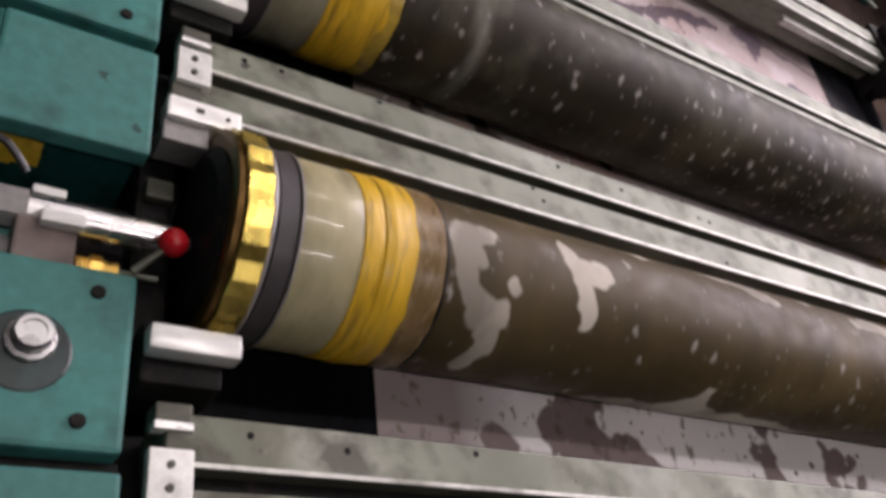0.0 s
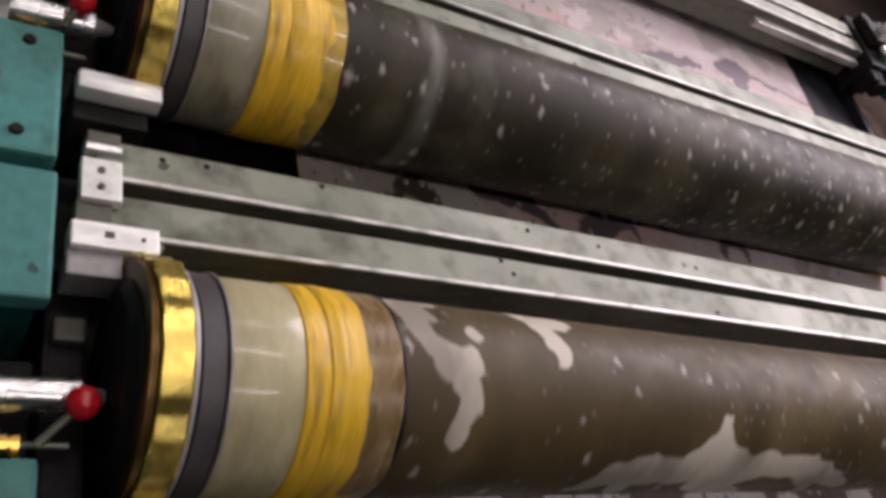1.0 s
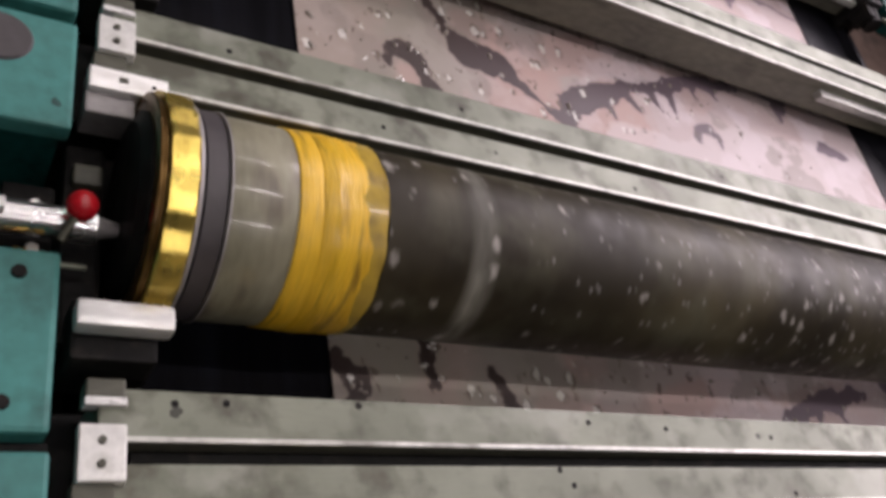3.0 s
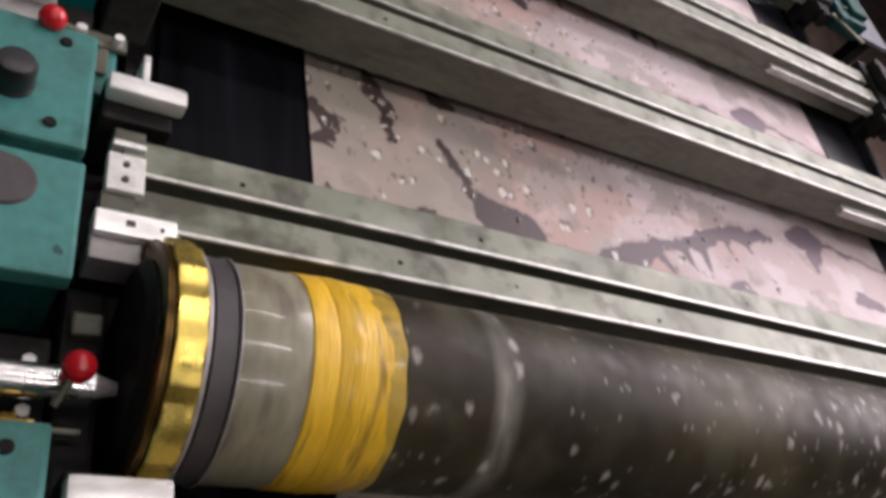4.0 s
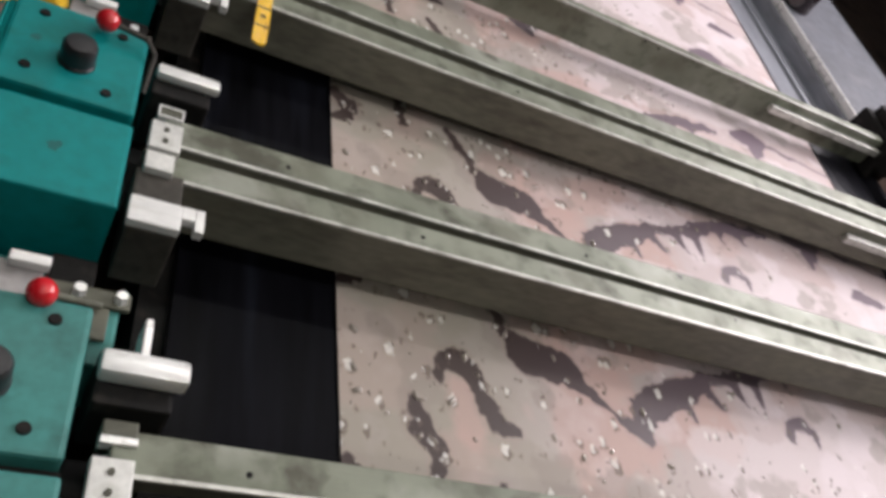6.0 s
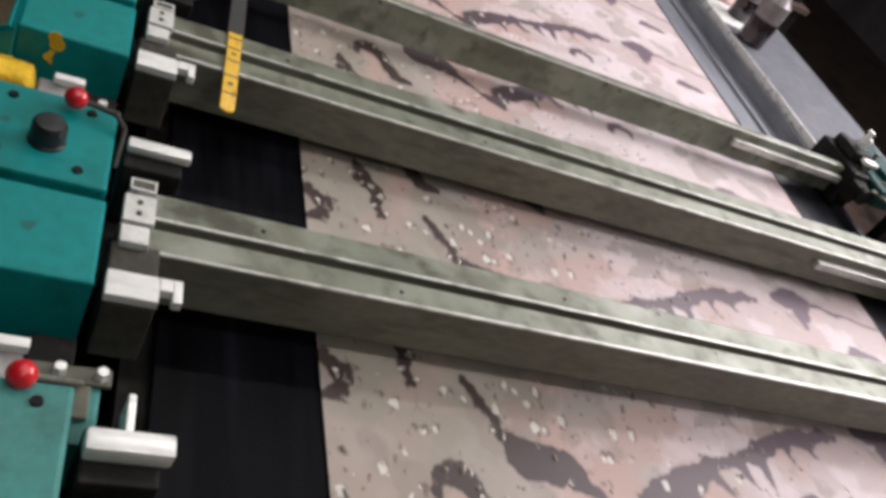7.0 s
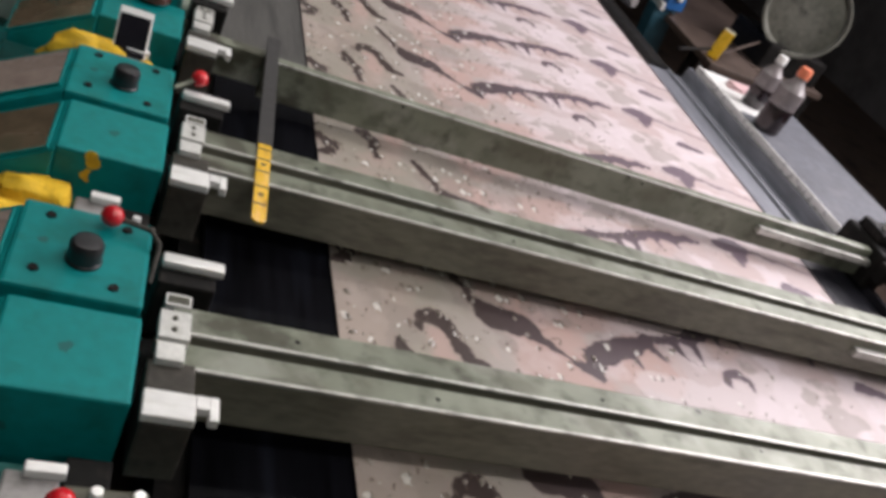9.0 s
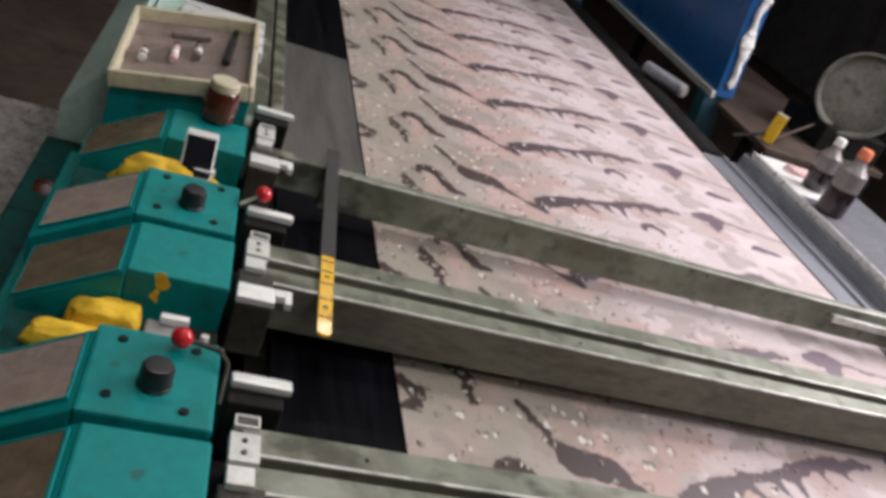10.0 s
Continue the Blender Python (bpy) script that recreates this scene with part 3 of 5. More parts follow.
def rod(bm, a, b, r0, r1=None, n=20):
    a, b = Vector(a), Vector(b)
    m = Matrix.Translation((a + b) / 2) @ (b - a).to_track_quat("Z", "Y").to_matrix().to_4x4()
    bmesh.ops.create_cone(bm, cap_ends=True, segments=n, radius1=r0, radius2=r0 if r1 is None else r1, depth=(b - a).length, matrix=m)
    return bm


def spin(bm, profile, n=64, axis="X"):
    """A turned body from (along, radius) pairs about the x axis or the z axis."""
    rings = []
    for u, r in profile:
        ring = []
        for i in range(n):
            t = 2 * math.pi * i / n
            c = (u, r * math.cos(t), r * math.sin(t)) if axis == "X" else (r * math.cos(t), r * math.sin(t), u)
            ring.append(bm.verts.new(c))
        rings.append(ring)
    for p, q in zip(rings, rings[1:]):
        for i in range(n):
            bm.faces.new((p[i], p[(i + 1) % n], q[(i + 1) % n], q[i]))
    for ring in (rings[0], rings[-1]):
        if (profile[0] if ring is rings[0] else profile[-1])[1] > 1e-4:
            bm.faces.new(ring)
    bmesh.ops.recalc_face_normals(bm, faces=bm.faces)
    return bm


def prism(bm, outline, x0, x1):
    """An outline in (y, z) drawn out along x."""
    a = [bm.verts.new((x0, y, z)) for y, z in outline]
    b = [bm.verts.new((x1, y, z)) for y, z in outline]
    n = len(a)
    for i in range(n):
        bm.faces.new((a[i], a[(i + 1) % n], b[(i + 1) % n], b[i]))
    bm.faces.new(a), bm.faces.new(b)
    bmesh.ops.recalc_face_normals(bm, faces=bm.faces)
    return bm


def slab(bm, outline, y0, y1, bevel=0.0):
    """An outline in (x, z) drawn out along y."""
    a = [bm.verts.new((x, y0, z)) for x, z in outline]
    b = [bm.verts.new((x, y1, z)) for x, z in outline]
    n = len(a)
    for i in range(n):
        bm.faces.new((a[i], a[(i + 1) % n], b[(i + 1) % n], b[i]))
    bm.faces.new(a), bm.faces.new(b)
    bmesh.ops.recalc_face_normals(bm, faces=bm.faces)
    if bevel:
        bmesh.ops.bevel(bm, geom=list(bm.edges), offset=bevel, segments=2, profile=0.6, affect="EDGES")
    return bm


def part(name, bm, material, parent=None, label="", smooth=False):
    me = bpy.data.meshes.new(name)
    bm.to_mesh(me)
    bm.free()
    me.materials.append(material)
    if smooth:
        for f in me.polygons:
            f.use_smooth = True
        me.set_sharp_from_angle(angle=radians(35))
    ob = new(name, me)
    if parent:
        ob.parent = parent
    if label:
        ob["label"] = label
    return ob


def thing(name, m, label, category, group="", kind=""):
    ob = new(name)
    ob.matrix_basis = m
    ob.empty_display_size = 0.05
    return tagged(ob, label, category, group, kind)


B = bmesh.new


# ---- hall ----
def hall():
    x0, x1, y0, y1, top = -6.0, 6.5, -9.0, 16.0, 3.0
    tagged(part("floor", box(B(), x0, x1, y0, y1, FLOOR - 0.2, FLOOR), CONCRETE), "dark brown stained concrete factory floor", "floor", kind="structure")
    tagged(part("ceiling", box(B(), x0, x1, y0, y1, top, top + 0.2), WALL), "dim grey factory ceiling", "ceiling", kind="structure")
    for nm, b in (("wall_north", (x0, x1, y1, y1 + 0.2)), ("wall_south", (x0, x1, y0 - 0.2, y0)), ("wall_west", (x0 - 0.2, x0, y0, y1)), ("wall_east", (x1, x1 + 0.2, y0, y1))):
        tagged(part(nm, box(B(), *b, FLOOR, top), WALL), "dim grey plastered factory wall", "wall", kind="structure")
    tube = None
    for tx, ty in TUBES:
        if tube is None:
            tube = thing("ceiling_light", pose(tx, ty, 2.8), "unseen long fluorescent ceiling light with white casing", "light", "ceiling lights")
            part("casing", box(B(), -0.7, 0.7, -0.08, 0.08, 0.03, 0.2, 0.01), WHITE, tube)
            part("tube", rod(B(), (-0.64, 0, 0.012), (0.64, 0, 0.012), 0.013), GLOW, tube)
        else:
            copy_thing(tube, pose(tx, ty, 2.8))


hall()


# ---- printing table, belt and cloth ----
def table():
    t = thing("printing_table", pose(0, 0, 0), "long dark iron bed of a screen printing machine", "printing table", kind="structure")
    part("bed", box(B(), 0.02, 1.78, -8.0, 14.0, -0.30, -0.145), DARK, t)
    part("blanket", box(B(), 0.055, 1.70, -8.0, 14.0, -0.144, -0.1275), RUBBER, t, "black rubber printing blanket")
    for x in (0.35, 1.45):
        for y in (-6.0, -3.0, 0.0, 3.0, 6.0, 9.0, 12.0):
            part("leg", box(B(), x - 0.08, x + 0.08, y - 0.08, y + 0.08, FLOOR, -0.30), DARK, t)
    # grey overlay added on the blanket beyond the last bar
    part("cover_sheet", box(B(), 0.060, 0.253, 1.735, 2.63, -0.1274, -0.1264), OVERLAY, t, "grey overlay added on the blanket")
    part("bright_strip", box(B(), 0.0565, 0.0595, 1.76, 2.42, -0.1274, -0.112, 0.0006), BRIGHT, t, "thin bright edging strip")
    part("side_rail", box(B(), 0.022, 0.052, 1.76, 14.0, -0.16, -0.075, 0.004), STEEL, t, "steel side rail")
    part("side_rail", box(B(), -0.04, 0.012, 1.76, 14.0, -0.20, -0.055, 0.004), STEEL, t, "steel side rail")


table()
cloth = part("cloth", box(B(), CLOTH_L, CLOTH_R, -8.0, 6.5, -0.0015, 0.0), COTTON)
tagged(cloth, "pink and beige camouflage printed cotton cloth, wet", "cloth")
cloth.location = (0, PHASE, CLOTH_Z)


def paste_lumps():
    """Wet specks that the screens leave at the same spots of every repeat."""
    rng = random.Random(11)
    spots = []
    for i in range(95):
        x = 0.272 + 0.95 * rng.random() ** 1.5
        size = (0.0016 + 0.0030 * rng.random() ** 2) * (1.0 if x < 0.75 else 0.8)
        spots.append((x, rng.random() * REPEAT, size, 1.0 + 1.2 * rng.random(), rng.random() * math.pi))
    verts, faces = [], []
    rings = ((1.0, 0.0), (0.84, 0.60), (0.40, 0.95))
    for rep_no in range(-18, 20):
        for x, y, size, long, turn in spots:
            base = len(verts)
            for rr, h in rings:
                for j in range(7):
                    q = 2 * math.pi * j / 7
                    u = rr * size * math.cos(q) * (1 + 0.25 * math.sin(3 * q + turn * 5))
                    v = rr * size * long * math.sin(q)
                    verts.append((x + u * math.cos(turn) - v * math.sin(turn), y + rep_no * REPEAT + u * math.sin(turn) + v * math.cos(turn), h * size))
            for lv in range(2):
                for j in range(7):
                    faces.append((base + 7 * lv + j, base + 7 * lv + (j + 1) % 7, base + 7 * lv + 7 + (j + 1) % 7, base + 7 * lv + 7 + j))
            faces.append(tuple(base + 14 + j for j in range(7)))
    me = bpy.data.meshes.new("paste_film")
    me.from_pydata(verts, [], faces)
    me.materials.append(LUMP)
    for f in me.polygons:
        f.use_smooth = True
    ob = new("paste_film", me)
    ob.parent = cloth
    ob["kind"] = "stuff"
    ob["label"] = "glossy pale lumps of wet printing paste"


paste_lumps()


# ---- right-hand guide and table ----
def right_side():
    g = thing("guide_channel", pose(0, 0, 0), "grey streaked metal guide channel along the blanket", "guide channel")
    part("channel", slab(B(), [(1.612, -0.127), (1.612, -0.122), (1.690, -0.121), (1.695, -0.112), (1.705, -0.112), (1.71, -0.124), (1.765, -0.124), (1.772, -0.08), (1.789, -0.08), (1.789, -0.16), (1.706, -0.16), (1.706, -0.127)], 1.665, 2.80), GREY_RAIL, g)
    part("dark_margin", slab(B(), [(1.612, -0.127), (1.612, -0.123), (1.772, -0.123), (1.772, -0.10), (1.789, -0.10), (1.789, -0.16), (1.706, -0.16), (1.706, -0.127)], -2.0, 1.663), SLATE, g, "dark slate margin between the bars")
    part("far_guide", slab(B(), [(1.614, -0.127), (1.614, -0.118), (1.640, -0.110), (1.700, -0.110), (1.704, -0.127)], 2.802, 7.0), DARK, g, "dark oily rail")
    part("edge_strip", box(B(), 1.79, 1.797, 1.665, 2.78, -0.16, -0.055, 0.002), BRIGHT, g, "bright edge strip")
    s = thing("side_table", pose(0, 0, 0), "galvanised sheet side table beside the machine", "table")
    part("tabletop", box(B(), 1.798, 2.165, 1.60, 2.78, -0.075, -0.06, 0.004), TABLE, s)
    for x in (1.84, 2.12):
        for y in (1.66, 2.7):
            part("leg", box(B(), x - 0.02, x + 0.02, y - 0.02, y + 0.02, FLOOR, -0.075), DARK, s)


right_side()


# ---- cross bars with their left-hand fittings ----
def bar_station(k):
    y = ST[k]
    t = thing("crossbar_pair", pose(0, y, 0), "pair of worn steel squeegee bars across the cloth" if k < 5 else "single worn steel squeegee bar with a bright edge", "crossbar", "crossbars")
    zt = -0.015 if k < 5 else -0.020
    deep = 0.072 if k < 3 else 0.081
    if k < 5:
        spans = ((0.011, 0.053), (-0.050, -0.008)) if k < 3 else ((0.001, 0.044), (-0.054, -0.016)) if k == 3 else ((-0.006, 0.036), (-0.070, -0.031))
        for nm, (a, b) in zip(("rear_bar", "front_bar"), spans):
            bar = part(nm, box(B(), 0.0, 1.752, a, b, zt - deep, zt, 0.002), STEEL, t)
            # thin skin that paints the shade of the front face
            part("soiled_face", box(B(), 0.002, 1.750, a - 0.0012, a - 0.0001, zt - deep + 0.002, zt - 0.004), DARK_STEEL if k < 3 else FACE_SHADE, bar, "front face with deep shade in its colour" if k < 3 else "grey-brown front face with lighter shade in its colour")
            # highlight along the front edge, painted as a pale strip
            part("rubbed_edge", box(B(), 0.012, 1.72, a - 0.0016, a + 0.0028, zt - 0.0035, zt + 0.0006, 0.0008), EDGE, bar, "pale strip standing for the edge's highlight")
    else:
        bar = part("front_bar", box(B(), 0.128, 1.752, -0.060, -0.036, zt - 0.082, zt, 0.002), STEEL, t)
        part("end_block", box(B(), 0.0, 0.127, -0.055, -0.026, zt - 0.064, zt + 0.003, 0.003), STEEL, t, "worn steel end block")
        # the single bar's edge highlight, likewise a pale strip
        part("rubbed_edge", box(B(), 0.130, 1.72, -0.0616, -0.057, zt - 0.0035, zt + 0.0006, 0.0008), EDGE, bar, "pale strip standing for the edge's highlight")
    part("end_strip", box(B(), 1.37, 1.752, {4: -0.086, 5: -0.078}.get(k, -0.072), {4: -0.0715, 5: -0.0617}.get(k, -0.0535), zt - 0.04, zt - 0.022, 0.002), EDGE, t, "bright steel end strip")
    part("carrier", box(B(), -0.030, 0.045, -0.05, 0.06, -0.14, -0.09, 0.004), DARK, t)
    # screwed plate over the slot
    pl = part("plate", box(B(), -0.016, 0.019, -0.026, 0.018, -0.013, 0.0, 0.0015), PLATE, t, "zinc plate with two screws")
    for sy in (-0.013, 0.005):
        part("screw", rod(B(), (0.001, sy, -0.001), (0.001, sy, 0.0022), 0.0034, 0.003, 12), DARK_STEEL, pl)
    if k >= 3:
        part("small_plate", box(B(), -0.016, 0.015, -0.058, -0.031, -0.013, -0.002, 0.0015), PLATE, t)
        cl = B()
        box(cl, -0.024, 0.030, -0.140, -0.104, -0.012, 0.0, 0.002)
        box(cl, 0.030, 0.044, -0.122, -0.104, -0.012, 0.0, 0.001)
        box(cl, 0.044, 0.054, -0.136, -0.104, -0.012, 0.0, 0.001)
        part("clamp", cl, BRIGHT, t, "white notched clamp block")
        part("clamp_arm", box(B(), -0.022, 0.03, -0.140, -0.05, -0.10, -0.0125, 0.003), GRUBBY, t, "dull grey-brown clamp arm")
    else:
        cl = B()
        box(cl, -0.023, 0.050, -0.078, -0.053, -0.022, 0.004, 0.002)
        part("clamp", cl, BRIGHT, t, "aluminium clamp block")
        part("clamp_foot", box(B(), -0.024, 0.021, -0.102, -0.0785, -0.040, -0.004, 0.002), ZINC, t, "dull zinc clamp foot")
        part("clamp_bolt", rod(B(), (0.050, -0.066, -0.006), (0.055, -0.066, -0.006), 0.005, 0.004, 8), STEEL, t)
        part("clamp_mark", box(B(), 0.004, 0.012, -0.068, -0.062, 0.0041, 0.0047), DARK_STEEL, t, "dark rubbed mark")
        part("clamp_screw", rod(B(), (0.036, -0.066, 0.003), (0.036, -0.066, 0.0048), 0.0022, None, 8), DARK, t)
    tab = part("tab", box(B(), -0.010, 0.020, 0.041, 0.060, -0.040, -0.012, 0.002), DARK_STEEL, t, "small dark steel stop block")
    lip = B()
    if k < 3:
        box(lip, -0.011, 0.021, 0.0370, 0.0440, -0.024, -0.0105, 0.0012)
    else:
        box(lip, -0.010, 0.020, 0.0395, 0.0425, -0.020, -0.0105, 0.0008)
        box(lip, -0.010, -0.0075, 0.0428, 0.0565, -0.016, -0.0108, 0.0008)
        box(lip, 0.0175, 0.020, 0.0428, 0.0565, -0.016, -0.0108, 0.0008)
        box(lip, -0.010, 0.020, 0.0568, 0.0590, -0.018, -0.0106, 0.0008)
    part("tab_rim", lip, BRIGHT, tab, "bright rim")
    part("slot_bracket", box(B(), -0.018, 0.012, -0.047 if k < 3 else -0.030, -0.026, -0.024, -0.006, 0.001), DARK_STEEL, t, "dark slotted bracket")
    if k < 5:
        # filler added in the slot so that it reads black
        part("blade_web", box(B(), 0.03, 1.68, spans[1][1] + 0.001, spans[0][0] - 0.001, zt - 0.07, zt - 0.022), DARK, t, "dark filler added to blacken the slot between the bars")
    # roller rest behind the bars
    part("rest", box(B(), -0.022, 0.057, 0.100, 0.124, -0.022, 0.0, 0.005) if k < 3 else box(B(), -0.020, 0.056, 0.103, 0.122, -0.013, 0.0, 0.004), BRIGHT, t, "bright aluminium rest", smooth=True)
    part("rest_block", box(B(), -0.022, 0.048, 0.080, 0.135, -0.10, -0.0225 if k < 3 else -0.0135, 0.004), DARK, t)
    if k == 2:
        part("pin", box(B(), 0.012, 0.020, 0.126, 0.172, -0.05, -0.012, 0.002), BRIGHT, t)
    # right-hand carrier
    holes = {1: [(0.059, 0.042), (0.102, 0.044), (0.226, 0.047), (0.50, 0.040), (0.615, 0.036), (0.795, 0.030), (0.446, -0.012), (0.46, -0.028), (0.805, -0.04)], 2: [(0.12, 0.027), (0.694, -0.035), (0.30, -0.03), (0.90, 0.03), (0.42, 0.03)], 0: [(0.07, 0.04), (0.16, 0.035), (0.30, 0.045), (0.12, -0.03)], 3: [(0.15, 0.02), (0.33, -0.035), (0.60, 0.02)], 4: [(0.2, 0.01), (0.55, -0.05)], 5: []}[k]
    for hx, hy in holes:
        part("bolt_hole", rod(B(), (hx, hy, zt - 0.004), (hx, hy, zt + 0.0004), 0.0033, None, 10), DARK, t)
    # right-hand carrier, dark and crowded
    part("right_carrier", box(B(), 1.752, 1.815, -0.10, 0.075, -0.115, -0.006, 0.010), DARK, t)
    part("right_block", box(B(), 1.765, 1.830, -0.045, 0.035, -0.006, 0.026, 0.008), DARK, t)
    part("right_cap", rod(B(), (1.795, 0.050, -0.006), (1.795, 0.050, 0.018), 0.020, 0.017, 20), DARK, t, smooth=True)
    part("right_hub", rod(B(), (1.790, -0.10, -0.045), (1.790, -0.142, -0.045), 0.026, 0.022, 20), DARK, t, smooth=True)
    part("right_arm", box(B(), 1.755, 1.775, -0.135, -0.098, -0.075, -0.020, 0.004), DARK, t)
    part("right_clamp", box(B(), 1.785, 1.832, -0.074, -0.050, 0.010, 0.022, 0.003), BRIGHT, t, "bright clamp block")
    part("right_clamp_post", box(B(), 1.795, 1.820, -0.070, -0.054, -0.006, 0.010, 0.002), STEEL, t)
    part("right_pin", rod(B(), (1.800, -0.005, 0.024), (1.800, -0.005, 0.076), 0.010, 0.009, 16), BRIGHT, t, "bright upright pin", smooth=True)
    part("right_knob", rod(B(), (1.842, 0.020, -0.003), (1.842, 0.020, 0.045), 0.013, 0.011, 16), PLATE, t, smooth=True)
    part("right_bolt", rod(B(), (1.845, -0.030, -0.003), (1.845, -0.030, 0.036), 0.006, None, 8), STEEL, t)
    part("right_nut", rod(B(), (1.822, 0.055, -0.006), (1.822, 0.055, 0.008), 0.009, None, 6), PLATE, t)
    part("right_cover", box(B(), 1.816, 1.935, -0.15, 0.09, -0.058, -0.003, 0.010), GREEN_DARK, t, "dark green cover")
    part("right_ridge", box(B(), 1.860, 1.925, -0.13, 0.07, -0.003, 0.014, 0.006), GREEN_DARK, t)
    for ry in (-0.11, 0.05):
        part("right_screw", rod(B(), (1.848, ry, -0.003), (1.848, ry, 0.003), 0.006, 0.005, 10), STEEL, t)
    part("right_lever", rod(B(), (1.800, -0.135, -0.02), (1.915, -0.19, -0.03), 0.005, None, 10), STEEL, t)
    return t


for k in range(6):
    bar_station(k)


# ---- drive heads along the left side ----
def head(k):
    y = ST[k]
    pale = k < 3
    paint = GREEN_PALE if pale else GREEN
    t = thing("drive_head", pose(0, y, 0), "green enamelled drive head with sloping brown window" + (", worn and oily" if pale else ""), "drive head", "drive heads")
    # plain cover before the bar, its front falling steeply
    cover = B()
    # body coloured darker for the shade below the lid
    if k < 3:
        part("cover_body", box(B(), -0.166, -0.040, -0.122, -0.005, -0.13, -0.0225), GREEN_DARK, t, "green body under the lid, its shade in the colour")
    prism(cover, [(-0.004, 0.0), (-0.130, 0.0), (-0.130, -0.022), (-0.004, -0.022)] if k < 3 else [(-0.004, 0.0), (-0.130, 0.0), (-0.128, -0.13), (-0.004, -0.13)], -0.172, -0.034)
    bmesh.ops.bevel(cover, geom=list(cover.edges), offset=0.004, segments=2, profile=0.6, affect="EDGES")
    part("cover", cover, paint, t)
    if k == 2:
        pad = B()
        rod(pad, (-0.099, -0.041, 0.0005), (-0.099, -0.041, 0.003), 0.028, 0.026, 28)
        box(pad, -0.162, -0.101, -0.069, -0.013, 0.0005, 0.0027, 0.001)
        part("dark_inset", pad, RUBBER_GREY, t, "dark rounded inset in the lid")
    part("cover_slope", slab(B(), [(-0.172, -0.002), (-0.172, -0.13), (-0.30, -0.13), (-0.30, -0.078)], -0.138, -0.004, 0.003), paint, t)
    w = w_cover = part("cover_window", box(B(), -0.078, 0.062, -0.058, 0.058, 0, 0.0018, 0.0006), WINDOW, t, "brown perspex window")
    w.matrix_basis = pose(-0.236, -0.074, -0.0375, 0, -30.7, 0)
    rim = B()
    for a in ((-0.081, -0.078, -0.061, 0.061), (0.062, 0.066, -0.061, 0.061), (-0.078, 0.062, -0.061, -0.058), (-0.078, 0.062, 0.058, 0.061)):
        box(rim, *a, -0.001, 0.0025, 0.0008)
    part("window_rim", rim, paint, w)
    # dark strip that paints the shadow line between the two covers
    part("seam", box(B(), -0.172, -0.034, -0.003, 0.007, -0.14, -0.016), DARK, t, "dark filler standing for the shadow line between covers")
    if k == 5:
        part("side_panel", box(B(), -0.335, -0.302, -0.15, -0.004, FLOOR, -0.14, 0.004), paint, t)
        part("front_panel", box(B(), -0.30, -0.034, -0.15, -0.004, FLOOR, -0.142, 0.004), DARK, t)
        part("skirt", box(B(), -0.405, -0.336, -0.15, 0.150, FLOOR, -0.20, 0.006), GREEN_DARK, t, "dark green skirt")
        sk = part("side_knob", spin(B(), [(-0.380, 0.012), (-0.378, 0.026), (-0.360, 0.030), (-0.345, 0.026), (-0.336, 0.012)], 24), AMBER, t, "dark red side knob", smooth=True)
        sk.location = (0, -0.06, -0.215)
        return t
    if k == 1:
        yp = B()
        for dx, dz, hw, hh in ((-0.145, -0.044, 0.020, 0.016), (-0.135, -0.058, 0.017, 0.010), (-0.152, -0.060, 0.012, 0.012), (-0.127, -0.040, 0.008, 0.009)):
            box(yp, dx - hw, dx + hw, -0.1228 - 0.08 * hh, -0.1222, dz - hh, dz + hh, 0.0003)
        part("yellow_patch", yp, TAPE, t, "yellow paint patch in the shade of the lid")
    if k == 3:
        gb = B()
        for dx, dy, w in ((0.004, -0.040, 0.006), (0.012, -0.034, 0.004), (-0.022, -0.044, 0.005), (-0.030, -0.036, 0.003)):
            rod(gb, (dx, dy, 0.0018), (dx, dy, 0.0024), w, None, 9)
        part("paint_spatter", gb, TAPE, w_cover, "yellow paint spatter")
    if k == 4:
        sm = B()
        for dx, dz, w in ((0.0, 0.022, 0.009), (0.004, 0.012, 0.010), (-0.001, -0.002, 0.004), (-0.004, -0.010, 0.006), (0.0, -0.017, 0.003)):
            rod(sm, (dx, dz, 0), (dx, dz, 0.0006), w, None, 9)
        mk = part("paint_smear", sm, TAPE, t, "yellow paint smear")
        mk.matrix_basis = pose(-0.126, -0.1302, -0.0265, 89, 0, 0)
    if k >= 3:
        part("skirt", box(B(), -0.405, -0.336, -0.15, 0.27, FLOOR, -0.20, 0.006), GREEN_DARK, t, "dark green skirt")
    # knob box behind the bar
    part("knob_box", box(B(), -0.184, -0.036, 0.008, 0.160, -0.14, 0.004, 0.005), paint, t)
    part("box_slope", slab(B(), [(-0.184, 0.002), (-0.184, -0.14), (-0.32, -0.14), (-0.32, -0.078)], 0.008, 0.150, 0.003), paint, t)
    w = part("box_window", box(B(), -0.068, 0.066, -0.054, 0.054, 0, 0.0018, 0.0006), WINDOW_GREY, t, "cloudy perspex window")
    w.matrix_basis = pose(-0.250, 0.082, -0.0345, 0, -30.5, 0)
    rim = B()
    for a in ((-0.071, -0.068, -0.057, 0.057), (0.066, 0.069, -0.057, 0.057), (-0.068, 0.066, -0.057, -0.054), (-0.068, 0.066, 0.054, 0.057)):
        box(rim, *a, -0.001, 0.0025, 0.0008)
    part("window_rim", rim, paint, w)
    if k == 0:
        # oil stain with the bolt's ring of shadow painted into it
        part("oil_patch", spin(B(), [(0.0045, 0.0005), (0.0045, 0.033), (0.0055, 0.031)], 24, "Z"), OIL, t, "round dark oil stain holding the bolt's shadow ring").location = (-0.112, 0.080, 0)
